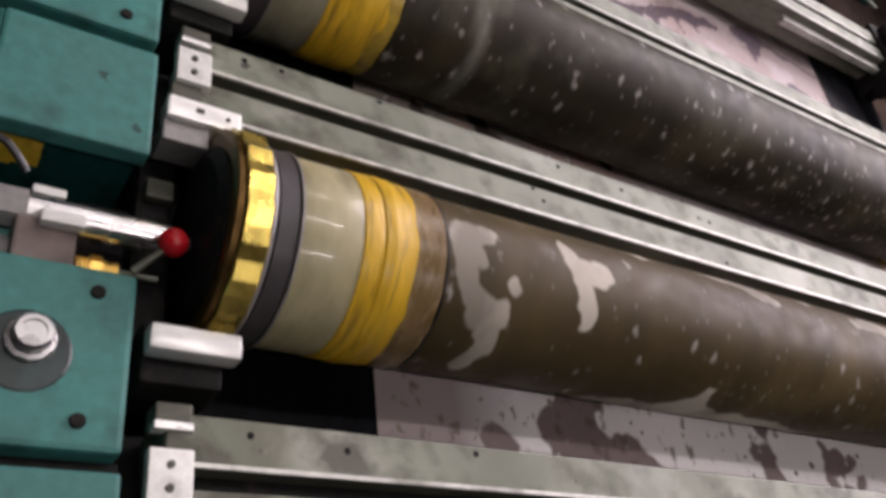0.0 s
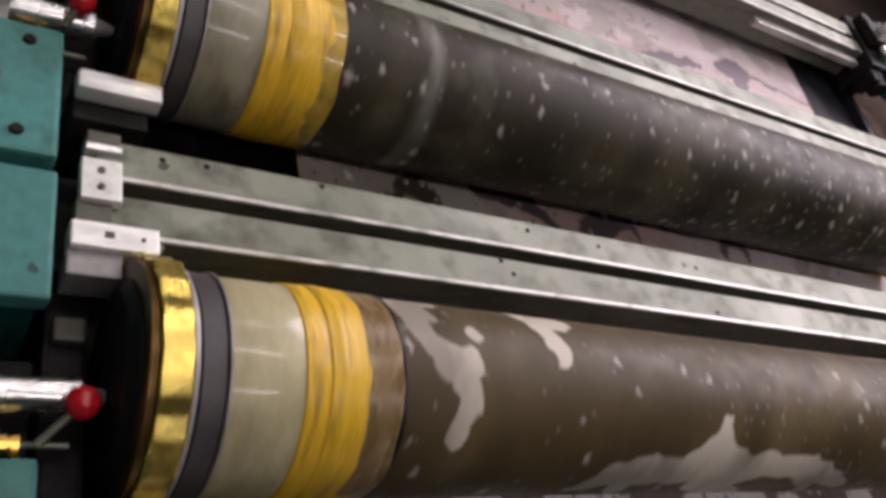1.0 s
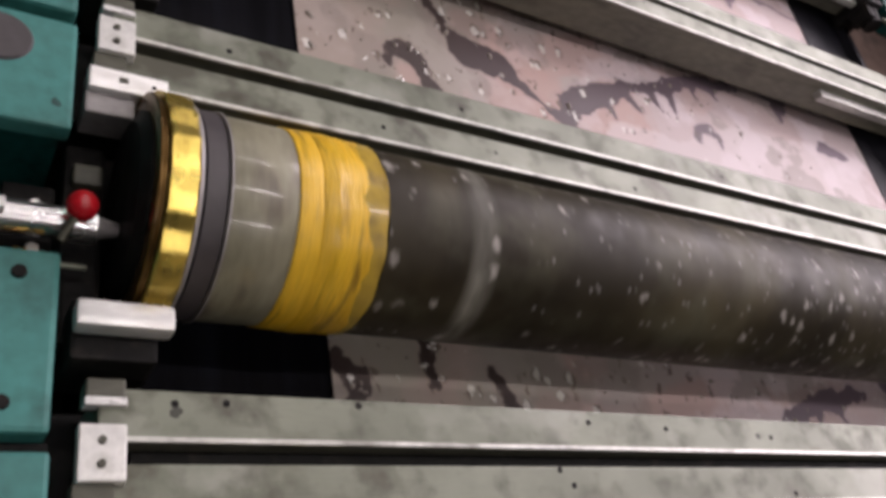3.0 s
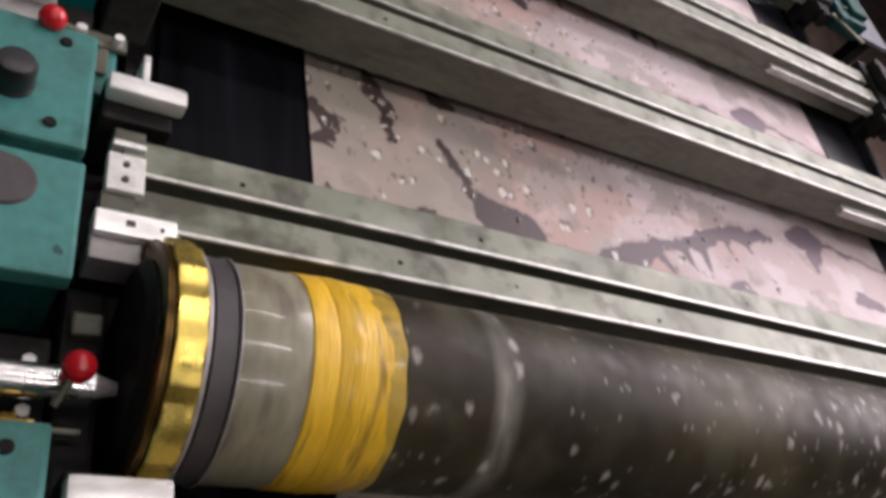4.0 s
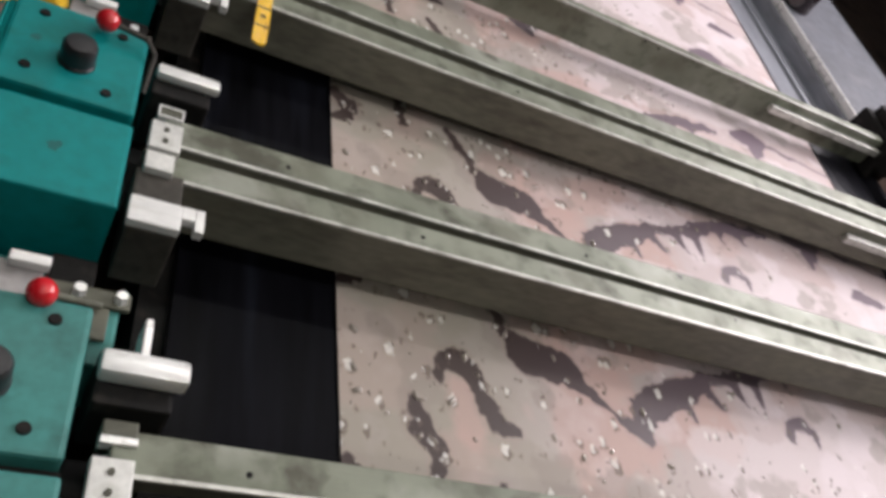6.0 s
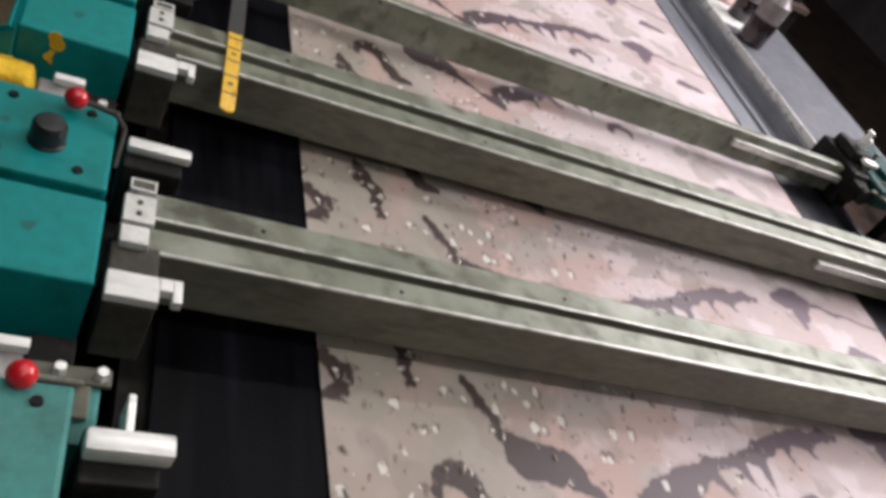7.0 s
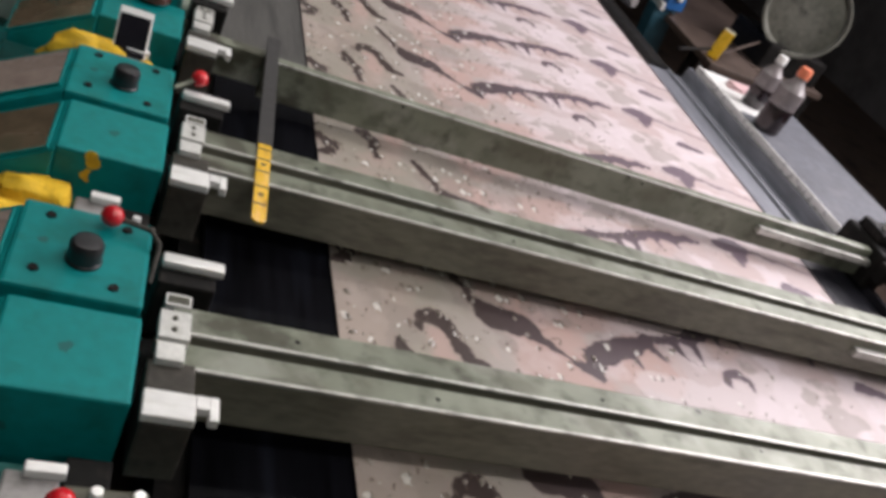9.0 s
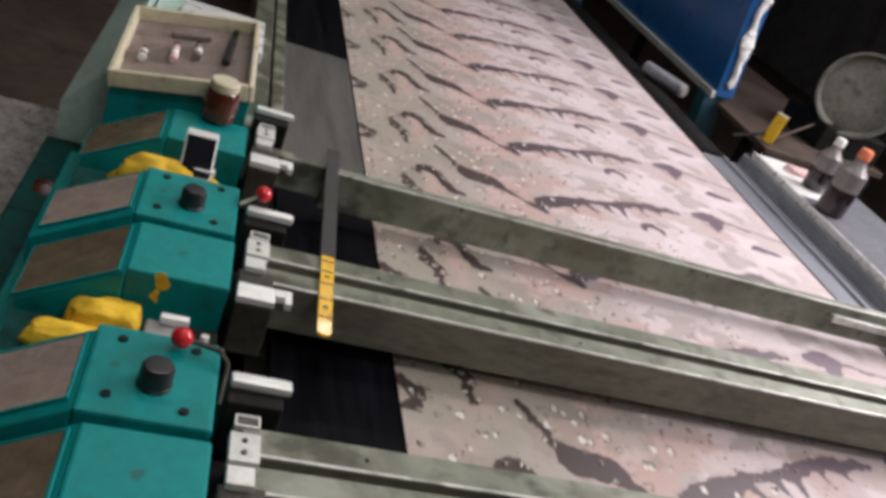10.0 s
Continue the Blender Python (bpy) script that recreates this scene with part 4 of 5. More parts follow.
        kb = part("bolt", spin(B(), [(0.006, 0.019), (0.011, 0.0185), (0.012, 0.015), (0.021, 0.015), (0.023, 0.013), (0.023, 0.0095), (0.021, 0.009)], 12, "Z"), CHROME, t, "bright hexagonal bolt")
        kb.location = (-0.110, 0.088, 0)
    else:
        kb = part("knob", spin(B(), [(0.004, 0.0205), (0.007, 0.0205), (0.009, 0.019), (0.028, 0.019), (0.033, 0.016), (0.034, 0.011)], 32, "Z"), KNOB, t, "black bakelite knob", smooth=True)
        kb.location = (-0.107, 0.068, 0)
    for sx, sy in ((-0.070, 0.030), (-0.155, 0.038), (-0.066, 0.138), (-0.152, 0.136)):
        part("screw", rod(B(), (sx, sy, 0.003), (sx, sy, 0.0065), 0.0065, 0.0055, 12), DARK, t)
    # levers in the gap
    part("bracket", box(B(), -0.132, -0.084, 0.163, 0.207, -0.084, -0.012, 0.003), TRAY_IN if k == 0 else ZINC, t, "bare steel bracket")
    part("bracket_top", box(B(), -0.116, -0.080, 0.198, 0.210, -0.0115, 0.0, 0.002), BRIGHT, t)
    # gap floor takes the darker green from k = 3 on
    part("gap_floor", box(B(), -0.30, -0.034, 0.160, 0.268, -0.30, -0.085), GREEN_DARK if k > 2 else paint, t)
    part("link_plate", box(B(), -0.080, -0.036, 0.162, 0.262, -0.084, -0.055, 0.003), DARK, t)
    if k == 2:
        part("side_block", box(B(), -0.034, -0.008, 0.135, 0.225, -0.13, -0.050, 0.004), paint, t)
        part("link_arm", box(B(), -0.078, 0.000, 0.199, 0.219, -0.0495, -0.043, 0.002), DARK_STEEL, t, "dark link plate")
        part("link_arm", box(B(), -0.036, -0.018, 0.160, 0.198, -0.0495, -0.044, 0.002), DARK_STEEL, t, "dark link plate")
    for bx, by, bz in ((-0.049, 0.209, -0.043), (-0.010, 0.209, -0.043)) if k == 2 else ((-0.053, 0.19, -0.055), (-0.053, 0.235, -0.055)):
        part("link_bolt", rod(B(), (bx, by, bz), (bx, by, bz + 0.010), 0.007, 0.006, 6), BRIGHT, t)
    part("side_panel", box(B(), -0.335, -0.302, -0.15, 0.27, FLOOR, -0.14, 0.004), paint, t)
    part("front_panel", box(B(), -0.30, -0.034, -0.15, 0.27, FLOOR, -0.302, 0.004), DARK, t)
    # lever with its red ball
    bx, by, bz = ((-0.006, 0.207, -0.008), (-0.022, 0.209, 0.002), (-0.082, 0.16, 0.01), (-0.087, 0.137, 0.022), (0.0, 0.128, 0.02))[k]
    arm = B()
    if k == 2:
        rod(arm, (bx, by, bz), (-0.028, 0.196, -0.040), 0.0035, None, 10)
    elif k == 3:
        elbow = (-0.040, by - 0.006, bz - 0.004)
        rod(arm, (bx, by, bz), elbow, 0.0035, None, 10)
        rod(arm, elbow, (-0.028, by - 0.022, bz - 0.010), 0.0032, None, 10)
        rod(arm, (-0.028, by - 0.022, bz - 0.010), (-0.030, by - 0.060, bz - 0.040), 0.0030, None, 10)
        bmesh.ops.create_uvsphere(arm, u_segments=10, v_segments=8, radius=0.0045, matrix=Matrix.Translation(elbow))
    else:
        rod(arm, (bx, by, bz), (-0.036, by - 0.03, bz - 0.012), 0.0035, None, 10)
    lv = part("lever", arm, GRUBBY if k == 3 else STEEL, t, "thin steel lever")
    ball = B()
    bmesh.ops.create_uvsphere(ball, u_segments=24, v_segments=16, radius=0.0135, matrix=Matrix.Translation((bx, by, bz)))
    part("ball", ball, RED, lv, "red plastic ball", smooth=True)
    return t


for k in range(6):
    head(k)


# ---- rotary screens ----
SCREENS = []


def tape_end_a(q):
    """How far the yellow tape of the first screen reaches beyond its usual edge."""
    d = abs((math.degrees(q) - 272 + 180) % 360 - 180)
    return 0.033 * min(1, max(0, (58 - d) / 8)) + 0.003 * noise.noise(Vector((4 * math.cos(q), 4 * math.sin(q), 1)))


def tape_end_b(q):
    return 0.014 + 0.016 * noise.noise(Vector((1.6 * math.cos(q), 1.6 * math.sin(q), 3))) + 0.006 * noise.noise(Vector((7 * math.cos(q), 7 * math.sin(q), 5)))


def wrapped(profile, u0, u1, reach, n=144):
    """A turned band whose far edge wanders: reach(angle) is added in full at u1, not at all before u0."""
    bm = B()
    rings = []
    for u, rr in profile:
        k = min(1, max(0, (u - u0) / (u1 - u0)))
        rings.append([bm.verts.new((u + k * reach(2 * math.pi * i / n), rr * math.cos(2 * math.pi * i / n), rr * math.sin(2 * math.pi * i / n))) for i in range(n)])
    for p, q in zip(rings, rings[1:]):
        for i in range(n):
            bm.faces.new((p[i], p[(i + 1) % n], q[(i + 1) % n], q[i]))
    bmesh.ops.recalc_face_normals(bm, faces=bm.faces)
    return bm


def rotary_screen(y, z, r, kind):
    t = thing("rotary_screen", pose(0, y, z), "rotary screen of brown olive lacquer with pale patches and yellow tape" if kind == "A" else "near-black rotary screen with pale specks and yellow tape", "rotary screen", "rotary screens")
    part("screen_tube", spin(B(), [(0.24, r - 0.0015), (1.52, r - 0.0015)], 96), SCREEN_A if kind == "A" else SCREEN_B, t, smooth=True)
    part("clear_tape", spin(B(), [(0.085, r - 0.001), (0.087, r), (0.149, r), (0.151, r - 0.001)], 96), KHAKI if kind == "A" else KHAKI_GREY, t, "clear tape over pale khaki end" if kind == "A" else "smoky tape over a grey end", smooth=True)
    part("yellow_tape", wrapped([(0.148, r), (0.149, r + 0.0012), (0.167, r + 0.0016), (0.169, r + 0.0009), (0.171, r + 0.0023), (0.178, r + 0.0022), (0.180, r + 0.0028), (0.184, r + 0.0024), (0.186, r + 0.0016), (0.192, r + 0.002), (0.195, r + 0.0012), (0.205, r + 0.0013), (0.2055, r + 0.0002)], 0.160, 0.205, tape_end_a if kind == "A" else tape_end_b), TAPE_WORN, t, "yellow adhesive tape with an uneven edge", smooth=True)
    part("stained_tape", wrapped([(0.186, r - 0.0006), (0.1865, r + 0.0004), (0.238, r + 0.0006), (0.2385, r - 0.001)], 0.20, 0.238, lambda q: 0.0025 * noise.noise(Vector((3 * math.cos(q), 3 * math.sin(q), 4)))), TAPE_BROWN if kind == "A" else TAPE_EDGE, t, "paste-stained tape edge", smooth=True)
    if kind == "A":
        part("black_line", wrapped([(0.2392, r - 0.0012), (0.2395, r + 0.0006), (0.2418, r + 0.0006), (0.2421, r - 0.0012)], 0.0, 0.01, lambda q: 0.001 * noise.noise(Vector((2 * math.cos(q), 2 * math.sin(q), 9)))), KNOB, t, "thin black line round the tape edge", smooth=True)
    part("collar", spin(B(), [(0.0635, r - 0.004), (0.064, r + 0.001), (0.082, r + 0.001), (0.084, r - 0.002)], 96), RUBBER_GREY, t, "grey rubber collar", smooth=True)
    part("wire_ring", spin(B(), [(0.0840, r), (0.0846, r + 0.0028), (0.0866, r + 0.0028), (0.0875, r)], 96), ZINC, t, "thin steel wire ring", smooth=True)
    # fluted gilded end ring
    gold = B()
    n = 40
    rows = []
    for u, dr in ((0.030, -0.012), (0.0305, -0.001), (0.032, 0.0), (0.054, 0.0), (0.056, -0.002), (0.0565, -0.014)):
        row = []
        for i in range(n):
            a = 2 * math.pi * i / n
            rr = r + 0.0095 + dr + (0.0018 if i % 2 else -0.0018)
            row.append(gold.verts.new((u, rr * math.cos(a), rr * math.sin(a))))
        rows.append(row)
    for p, q in zip(rows, rows[1:]):
        for i in range(n):
            gold.faces.new((p[i], p[(i + 1) % n], q[(i + 1) % n], q[i]))
    bmesh.ops.recalc_face_normals(gold, faces=gold.faces)
    part("end_ring", gold, GOLD, t, "faceted gilded end ring")
    part("flange", spin(B(), [(0.0225, r - 0.012), (0.0225, r + 0.006), (0.0235, r + 0.0075), (0.0245, r + 0.0075), (0.0255, r + 0.004), (0.0295, r + 0.005), (0.0295, r - 0.012)], 72), BRONZE, t, "dark bronze flange with a bright lip", smooth=True)
    part("bright_ring", spin(B(), [(0.057, r - 0.01), (0.057, r + 0.005), (0.0605, r + 0.004), (0.0612, r - 0.003)], 72), ZINC, t, "thin bright steel ring")
    part("back_disc", spin(B(), [(0.014, 0.03), (0.014, r - 0.022), (0.020, r - 0.010), (0.0225, r - 0.010)], 72), DARK, t, "dark iron bearing disc")
    part("far_ring", spin(B(), [(1.50, r), (1.502, r + 0.007), (1.535, r + 0.007), (1.537, r - 0.01)], 72), GOLD, t)
    SCREENS.append(t)


for sy, sz, sr, kind in zip(SCREEN_Y, SCREEN_Z, SCREEN_R, "AB"):
    rotary_screen(sy, sz, sr, kind)


def screen_feed(y):
    t = thing("paste_feed", pose(0, y, SCREEN_Z[1]), "bright steel paste feed tube with brass valve", "feed tube", "feed tubes")
    part("tube", rod(B(), (-0.125, 0, 0.0), (-0.006, 0, 0.0), 0.0145, None, 24), CHROME, t, smooth=True)
    part("nose", rod(B(), (-0.006, 0, 0.0), (0.013, 0, 0.0), 0.011, 0.006, 20), ZINC, t, smooth=True)
    part("coupling", rod(B(), (-0.152, 0, 0.0), (-0.1255, 0, 0.0), 0.018, None, 8), ZINC, t, "dull coupling")
    part("supply_tube", rod(B(), (-0.34, 0, 0.0), (-0.1525, 0, 0.0), 0.0115, None, 20), CHROME, t, smooth=True)
    part("thin_rod", rod(B(), (-0.30, -0.036, -0.01), (-0.01, -0.036, -0.01), 0.0025, None, 10), STEEL, t)
    v = part("valve", rod(B(), (-0.080, -0.036, -0.01), (-0.045, -0.036, -0.01), 0.0075, None, 8), BRASS, t, "brass valve body")
    part("nut", rod(B(), (-0.069, -0.036, -0.01), (-0.059, -0.036, -0.01), 0.011, None, 6), BRASS, v)
    part("stem", rod(B(), (-0.053, -0.036, -0.01), (-0.047, -0.053, 0.002), 0.003, None, 8), BRASS, v)
    part("block", box(B(), -0.145, -0.090, -0.058, -0.022, -0.06, -0.006, 0.004), ZINC, t)
    part("clip", box(B(), -0.122, -0.094, 0.024, 0.033, -0.02, -0.004, 0.002), BRIGHT, t)
    hose = B()
    pts = [Vector((-0.13 - 0.1 * u, 0.03 + 0.02 * math.sin(6 * u), 0.012 + 0.018 * math.sin(3.1 * u))) for u in [i / 10 for i in range(11)]]
    for a, b in zip(pts, pts[1:]):
        rod(hose, a, b, 0.0035, None, 8)
    part("hose", hose, KNOB, t, "thin black hose")
    part("housing", box(B(), -0.03, 0.006, -0.10, 0.11, -0.10, -0.03, 0.006), DARK, t, "dark bearing housing")
    part("square_nut", box(B(), -0.024, 0.002, 0.058, 0.080, -0.031, -0.018, 0.003), DARK_STEEL, t)


for sy, sag in zip(SCREEN_Y, (-0.016, -0.028)):
    screen_feed(sy + sag)


# ---- loose things ----
def strap():
    t = thing("measuring_strap", pose(0.115, 1.29, -0.0135, 0, 0, -3.5), "stiff dark measuring strap with yellow end lying across the bars", "strap")
    part("webbing", box(B(), -0.013, 0.012, 0.004, 0.415, 0.0, 0.003, 0.001), STRAP, t)
    tip = B()
    box(tip, -0.011, 0.0105, -0.196, 0.0035, -0.0005, 0.0032, 0.001)
    rod(tip, (-0.0002, -0.1965, -0.0004), (-0.0002, -0.1965, 0.0031), 0.0106, None, 18)
    ye = part("yellow_end", tip, TAPE, t, "scuffed yellow end of the strap")
    for ly in (-0.165, -0.120, -0.078, -0.044, -0.014):
        part("mark", box(B(), -0.0108, 0.0102, ly, ly + 0.003, 0.0033, 0.0037), STRAP, ye, "dark dividing line")
    for ly in (-0.142, -0.060):
        part("mark", box(B(), -0.004, 0.004, ly, ly + 0.006, 0.0033, 0.0036), STRAP, ye, "small dark scuff")


strap()


def rag(name, x, y, z, sx, sy, sz, seed, material, label):
    bm = B()
    bmesh.ops.create_icosphere(bm, subdivisions=4, radius=1.0)
    for v in bm.verts:
        d = 0.86 + 0.22 * noise.noise(v.co * 1.3 + Vector((seed, 0, 0))) + 0.07 * noise.noise(v.co * 4 + Vector((0, seed, 0)))
        u = v.co * (0.55 + 0.45 / max(abs(v.co.x), abs(v.co.y), abs(v.co.z)))
        v.co = Vector((u.x * sx * d, u.y * sy * d, max(-0.3, u.z) * sz * d))
    ob = tagged(part(name, bm, material, smooth=True), label, "rag")
    ob.location = (x, y, z + 0.3 * sz * 0.7)
    return ob


rag("rag", -0.186, 1.098, -0.085, 0.056, 0.027, 0.043, 1.3, YELLOW_CLOTH, "crumpled yellow rag stuffed between drive heads")
rag("rag", -0.222, 1.054, -0.085, 0.058, 0.022, 0.028, 4.1, YELLOW_CLOTH, "crumpled yellow rag lying between drive heads")
rag("rag", -0.172, 1.460, -0.085, 0.080, 0.028, 0.078, 7.7, YELLOW_CLOTH, "crumpled yellow rag under the phone")
rag("rag", -0.085, 1.448, -0.085, 0.046, 0.018, 0.066, 3.3, YELLOW_CLOTH, "small yellow rag beside the phone")
pp = tagged(part("paper_sheet", box(B(), 1.803, 1.99, 2.46, 2.77, -0.0595, -0.058), WHITE), "white paper sheet on the side table", "paper")
rag("rag", 1.93, 2.68, -0.058, 0.07, 0.04, 0.02, 5.2, PINK, "small pink rag on the side table")


def phone():
    t = thing("phone", pose(-0.112, 1.474, 0.010, 50, 0, 2), "white smartphone with dark screen leaning on a rag", "phone")
    part("body", box(B(), -0.0268, 0.0268, -0.050, 0.050, -0.0035, 0.0035, 0.003), WHITE, t)
    part("display", box(B(), -0.0240, 0.0240, -0.038, 0.038, 0.0036, 0.0042), SCREEN_GLASS, t, "dark glass display")
    part("home_button", rod(B(), (0, -0.044, 0.0035), (0, -0.044, 0.0042), 0.004, None, 16), PLATE, t)


phone()


def tool_tray():
    # tilt fitted to the camera's view; the cabinet top slopes to match
    lie = pose(-0.168, 1.875, 0.026, 4, -10, 0)
    t = thing("tool_tray", lie, "cream plastic tray with dusty bottom, tilted to fit the camera's view", "tray")
    w, l = 0.122, 0.156
    part("bottom", box(B(), -w, w, -l, l, 0.0, 0.006), TRAY_IN, t)
    for a in ((-w - 0.011, -w, -l - 0.011, l + 0.011), (w, w + 0.011, -l - 0.011, l + 0.011), (-w, w, -l - 0.011, -l), (-w, w, l, l + 0.011)):
        part("rim", box(B(), *a, 0.0, 0.034, 0.003), CREAM, t)
    st = thing("head_cabinet", pose(-0.165, 1.94, 0.0), "green enamelled machine cabinet under the tray", "cabinet")
    part("body", slab(B(), [(-0.130, FLOOR), (-0.130, -0.004), (0.125, 0.038), (0.125, FLOOR)], -0.22, 0.12, 0.004), GREEN, st)
    part("rear_body", box(B(), -0.125, 0.115, 0.121, 0.60, FLOOR, -0.06, 0.006), GUARD, st, "pale rear body")
    part("sloping_guard", slab(B(), [(-0.131, -0.006), (-0.131, -0.5), (-0.225, -0.5), (-0.225, -0.12)], -0.108, 0.62, 0.003), GUARD, st, "pale sloping guard")
    part("pale_ledge", box(B(), -0.06, 0.15, 0.25, 0.50, -0.059, -0.03, 0.004), BRIGHT, st, "bright metal ledge")
    for nm, x, y, dx, dy, mm, lab in (("paint_tube", -0.088, -0.04, 0.010, 0.016, WHITE, "small white tube with dark cap"), ("paint_tube", -0.030, -0.018, 0.010, 0.030, PINK, "small pink tube"), ("paint_tube", 0.014, 0.005, 0.010, 0.026, TRAY_IN, "small brown tube"), ("steel_bar", -0.005, 0.09, 0.040, 0.012, TRAY_IN, "short flat rusty bar")):
        o = thing(nm, lie @ pose(x, y, 0.0065), lab + " lying in the tray", "tube" if "tube" in nm else "bar")
        part("body", rod(B(), (0, -dy, 0.0085), (0, dy, 0.0085), dx * 0.8, None, 14) if "tube" in nm else box(B(), -dx, dx, -dy, dy, 0, 0.012, 0.004), mm, o)
        if "tube" in nm:
            part("band", rod(B(), (0, -0.4 * dy, 0.0085), (0, 0.2 * dy, 0.0085), dx * 0.83, None, 14), AMBER if mm is WHITE else WHITE, o, "printed band")
            part("cap", rod(B(), (0, dy, 0.0085), (0, dy + 0.014, 0.0085), 0.0075, 0.007, 14), KNOB, o)
    k = thing("knife", lie @ pose(0.075, 0.03, 0.0065, 0, 0, -4), "black-handled knife lying in the tray", "knife")
    part("handle", box(B(), -0.008, 0.008, -0.06, 0.06, 0, 0.012, 0.004), KNOB, k)
    part("blade", box(B(), -0.006, 0.006, 0.06, 0.12, 0.004, 0.0065), DARK, k)


tool_tray()


def jar():
    t = thing("jar", pose(-0.094, 1.672, 0.004), "amber glass jar of brown paste with cream lid", "jar")
    part("glass", spin(B(), [(0.0, 0.029), (0.003, 0.032), (0.054, 0.032), (0.062, 0.027)], 32, "Z"), AMBER, t, smooth=True)
    part("lid", spin(B(), [(0.060, 0.027), (0.062, 0.0275), (0.076, 0.0275), (0.078, 0.025)], 32, "Z"), CREAM, t, "cream screw lid", smooth=True)


jar()


def bottle(x, y, h, cap, liquid, label):
    t = thing("bottle", pose(x, y, -0.06), label, "bottle", "bottles on the side table")
    r = h * 0.20
    part("body", spin(B(), [(0, r * 0.9), (0.006, r), (h * 0.40, r), (h * 0.41, r * 0.99)], 28, "Z"), liquid, t, smooth=True)
    part("upper_body", spin(B(), [(h * 0.40, r), (h * 0.66, r), (h * 0.80, r * 0.45), (h * 0.86, r * 0.40)], 28, "Z"), CLEAR, t, smooth=True)
    part("cap", spin(B(), [(h * 0.86, r * 0.46), (h * 0.98, r * 0.46), (h, r * 0.40)], 20, "Z"), cap, t, smooth=True)


bottle(1.865, 2.37, 0.235, ORANGE, DARK_LIQUID, "plastic bottle half full of dark paste with orange cap")
bottle(1.915, 2.56, 0.20, WHITE, DARK_LIQUID, "dark plastic bottle with white cap")


def beyond():
    t = thing("blue_cabinet", pose(2.055, 3.64, 0, 0, -8, 0), "tall blue enamelled door with pale lower edge and torn foam", "cabinet door")
    part("panel", box(B(), 0.0, 0.09, 0.0, 2.4, -0.11, 1.7, 0.006), BLUE, t)
    part("edge", box(B(), -0.022, -0.001, 0.0, 2.4, -0.12, -0.085, 0.003), PLATE, t, "pale metal lower edge")
    foam = B()
    rnd = random.Random(4)
    for i in range(46):
        z = -0.04 + i * 0.026 + 0.01 * rnd.random()
        fat = 0.012 + 0.03 * max(0, noise.noise(Vector((i * 0.21, 2.0, 0))) + 0.15)
        m = Matrix.Translation((0.05 + 0.03 * noise.noise(Vector((i * 0.3, 7.0, 0))), -0.008 - 0.006 * rnd.random(), z)) @ Matrix.Diagonal((fat * 1.3, 0.014, 0.022 + 0.012 * rnd.random(), 1))
        got = bmesh.ops.create_icosphere(foam, subdivisions=2, radius=1.0, matrix=m)
        for v in got["verts"]:
            v.co += 0.006 * Vector((noise.noise(v.co * 60), 0.4 * noise.noise(v.co * 70), noise.noise(v.co * 50)))
    part("foam_end", foam, WHITE, t, "torn white foam along the end")
    part("post", box(B(), -0.03, 0.08, 0.03, 0.12, FLOOR, -0.112, 0.004), TEAL_DARK, t)
    part("post", box(B(), -0.01, 0.06, 2.2, 2.27, FLOOR, -0.112, 0.004), TEAL_DARK, t)
    d = thing("metal_pot", pose(2.545, 3.36, 0.160, 84, 0, -40), "large scuffed aluminium pot lying on its side", "pot")
    part("wall", spin(B(), [(-0.28, 0.148), (-0.02, 0.168), (0.0, 0.186), (0.014, 0.186), (0.014, 0.176), (0.0, 0.166), (-0.24, 0.140), (-0.242, 0.001)], 48, "Z"), DRUM, d, smooth=True)
    part("rim", spin(B(), [(-0.045, 0.168), (-0.042, 0.182), (-0.030, 0.183), (-0.026, 0.169)], 48, "Z"), DRUM, d, "second raised rim", smooth=True)
    part("hoop", spin(B(), [(-0.16, 0.158), (-0.158, 0.166), (-0.142, 0.167), (-0.14, 0.159)], 48, "Z"), DRUM, d, "raised hoop", smooth=True)
    part("handle", rod(B(), (-0.09, -0.150, -0.05), (0.09, -0.150, -0.05), 0.006, None, 10), DRUM, d)
    s = thing("pot_stand", pose(2.60, 3.48, 0), "dark iron stand under the pot", "stand")
    part("frame", box(B(), -0.14, 0.2, -0.14, 0.2, -0.121, 0.0, 0.01), DARK, s)
    c = thing("yellow_scraper", pose(2.112, 3.19, -0.119, -5, 4, -35), "yellow plastic scraper with dark handle leaning on the bench", "scraper")
    part("blade", box(B(), -0.025, 0.025, -0.012, 0.012, 0.0, 0.125, 0.006), TAPE, c)
    part("lip", box(B(), -0.025, 0.025, -0.013, 0.013, 0.1255, 0.132, 0.003), CREAM, c, "pale worn lip")
    part("handle", rod(B(), (-0.02, 0.0, 0.03), (-0.13, -0.42, 0.012), 0.007, None, 10), DARK, c)
    part("rod", rod(B(), (0.02, 0.0, 0.03), (0.16, 0.42, 0.14), 0.006, None, 10), BROWN, c)
    pr = thing("grey_pipe", pose(1.72, 3.52, -0.078, 0, 0, 0), "short grey pipe lying on the dark rail", "pipe")
    part("pipe_wall", rod(B(), (-0.04, 0.10, 0.0), (0.055, -0.11, 0.0), 0.030, None, 24), GREY_RAIL, pr, smooth=True)
    part("pipe_end", rod(B(), (0.0552, -0.1105, 0.0), (0.059, -0.119, 0.0), 0.026, 0.022, 24), ZINC, pr, "pale worn end cap", smooth=True)
    b = thing("supply_bench", pose(2.62, 3.22, 0), "dark low bench beyond the machine", "bench")
    part("benchtop", box(B(), -0.54, -0.205, -0.10, 0.40, -0.15, -0.121, 0.005), BROWN, b)
    part("side_benchtop", box(B(), -0.20, 0.22, 0.08, 0.40, -0.15, -0.121, 0.005), BROWN, b)
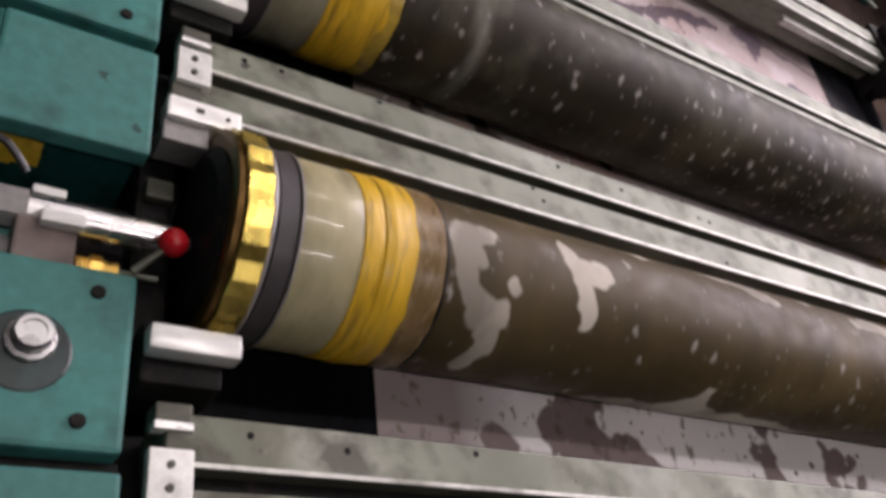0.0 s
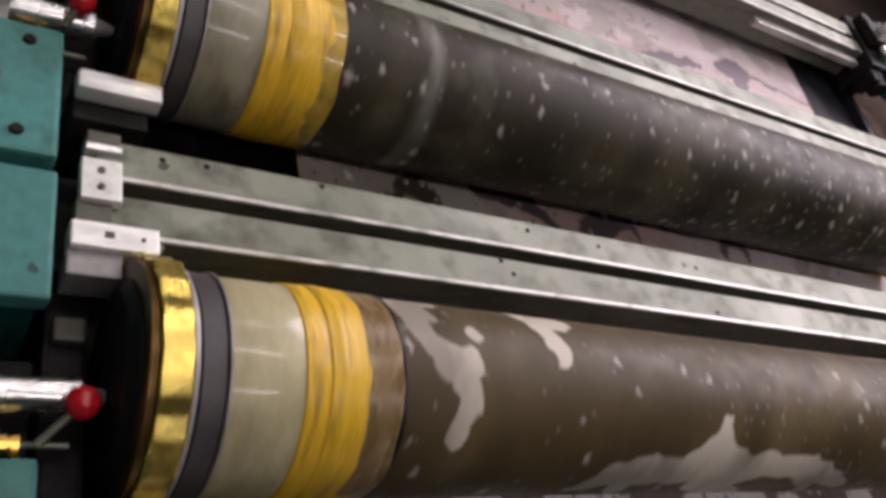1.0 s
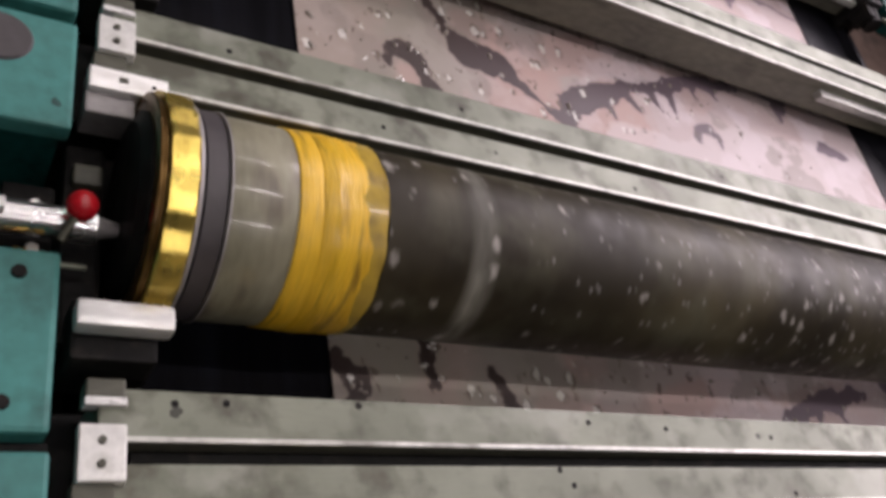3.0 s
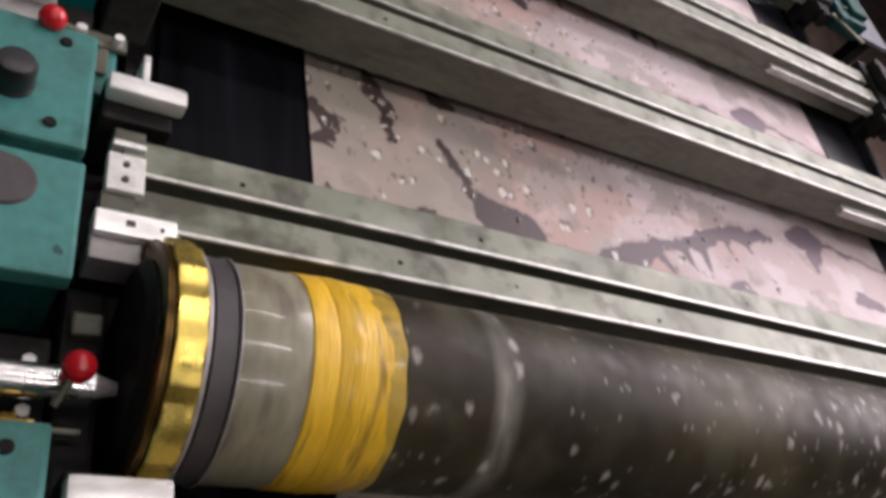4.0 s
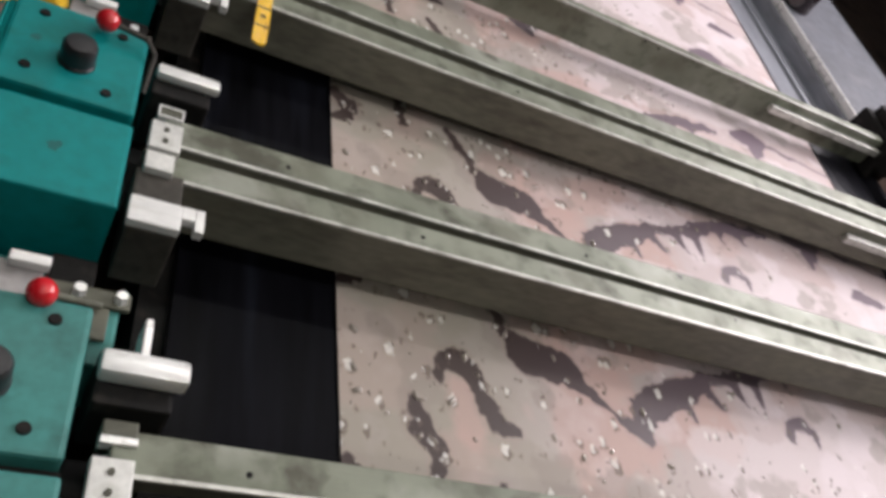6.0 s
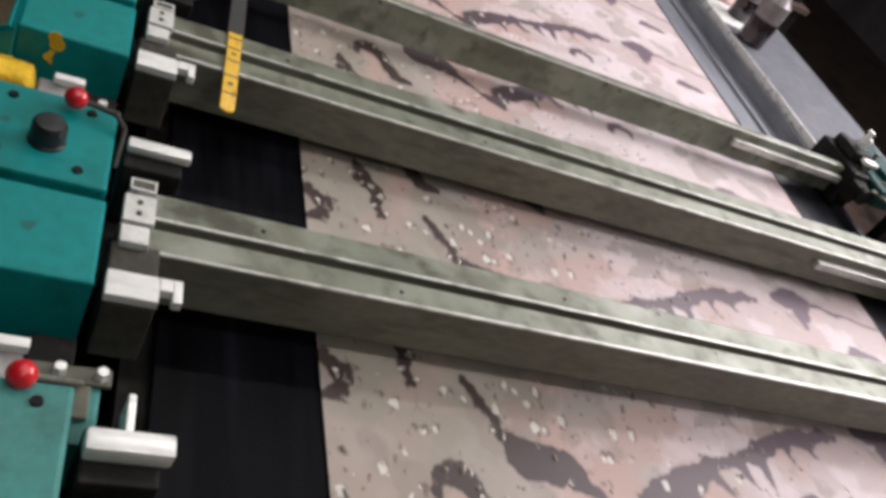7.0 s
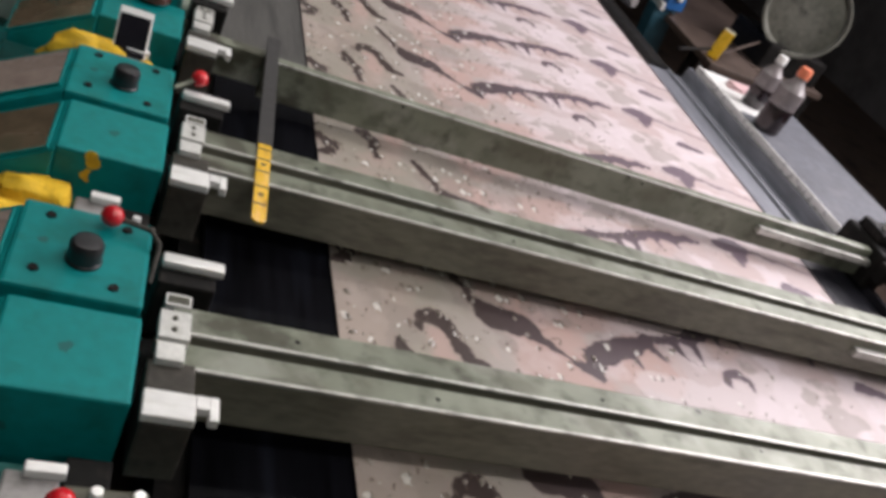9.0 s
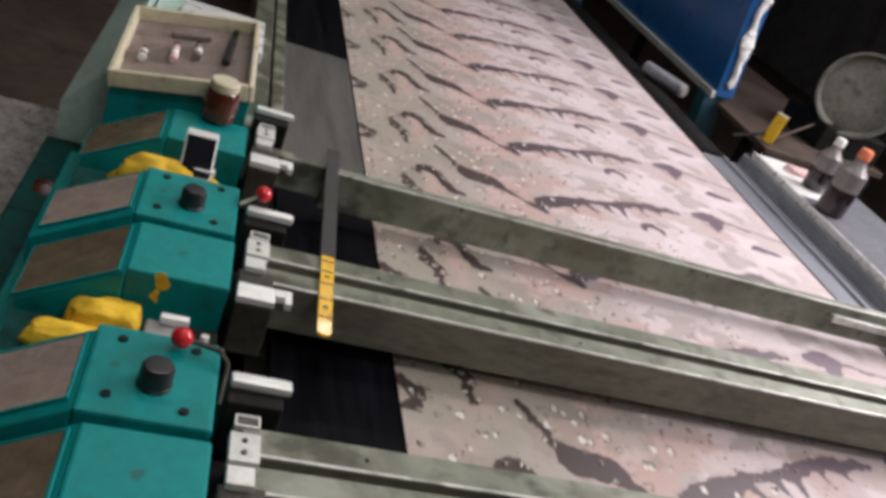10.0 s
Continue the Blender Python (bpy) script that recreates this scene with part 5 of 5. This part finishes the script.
    part("rear_benchtop", box(B(), -0.50, 0.22, 0.402, 1.6, -0.15, -0.121, 0.005), BROWN, b)
    for x in (-0.48, 0.18):
        for y in (0.12, 1.5):
            part("leg", box(B(), x - 0.02, x + 0.02, y - 0.02, y + 0.02, FLOOR, -0.15), DARK, b)
    m = thing("floor_mat", pose(0, 0, 0), "grey woven mat on a platform beside the machine", "mat")
    part("platform", box(B(), -1.9, -0.45, -1.0, 2.4, FLOOR, -0.42), MESH_GREY, m)


beyond()


# ---- movement ----
def motions():
    steps = [i / 15 for i in range(151)]
    lead = lambda t: t + max(0.0, 0.018 - 0.18 * t)      # slight lead at the start, set to fit the camera's view
    walk(cloth, [(t, pose(0, PHASE + SPEED * t, CLOTH_Z)) for t in steps])
    for sc, sy, sz in zip(SCREENS, SCREEN_Y, SCREEN_Z):
        walk(sc, [(t, pose(0, sy, sz, TURN_RATE * lead(t))) for t in steps])


motions()
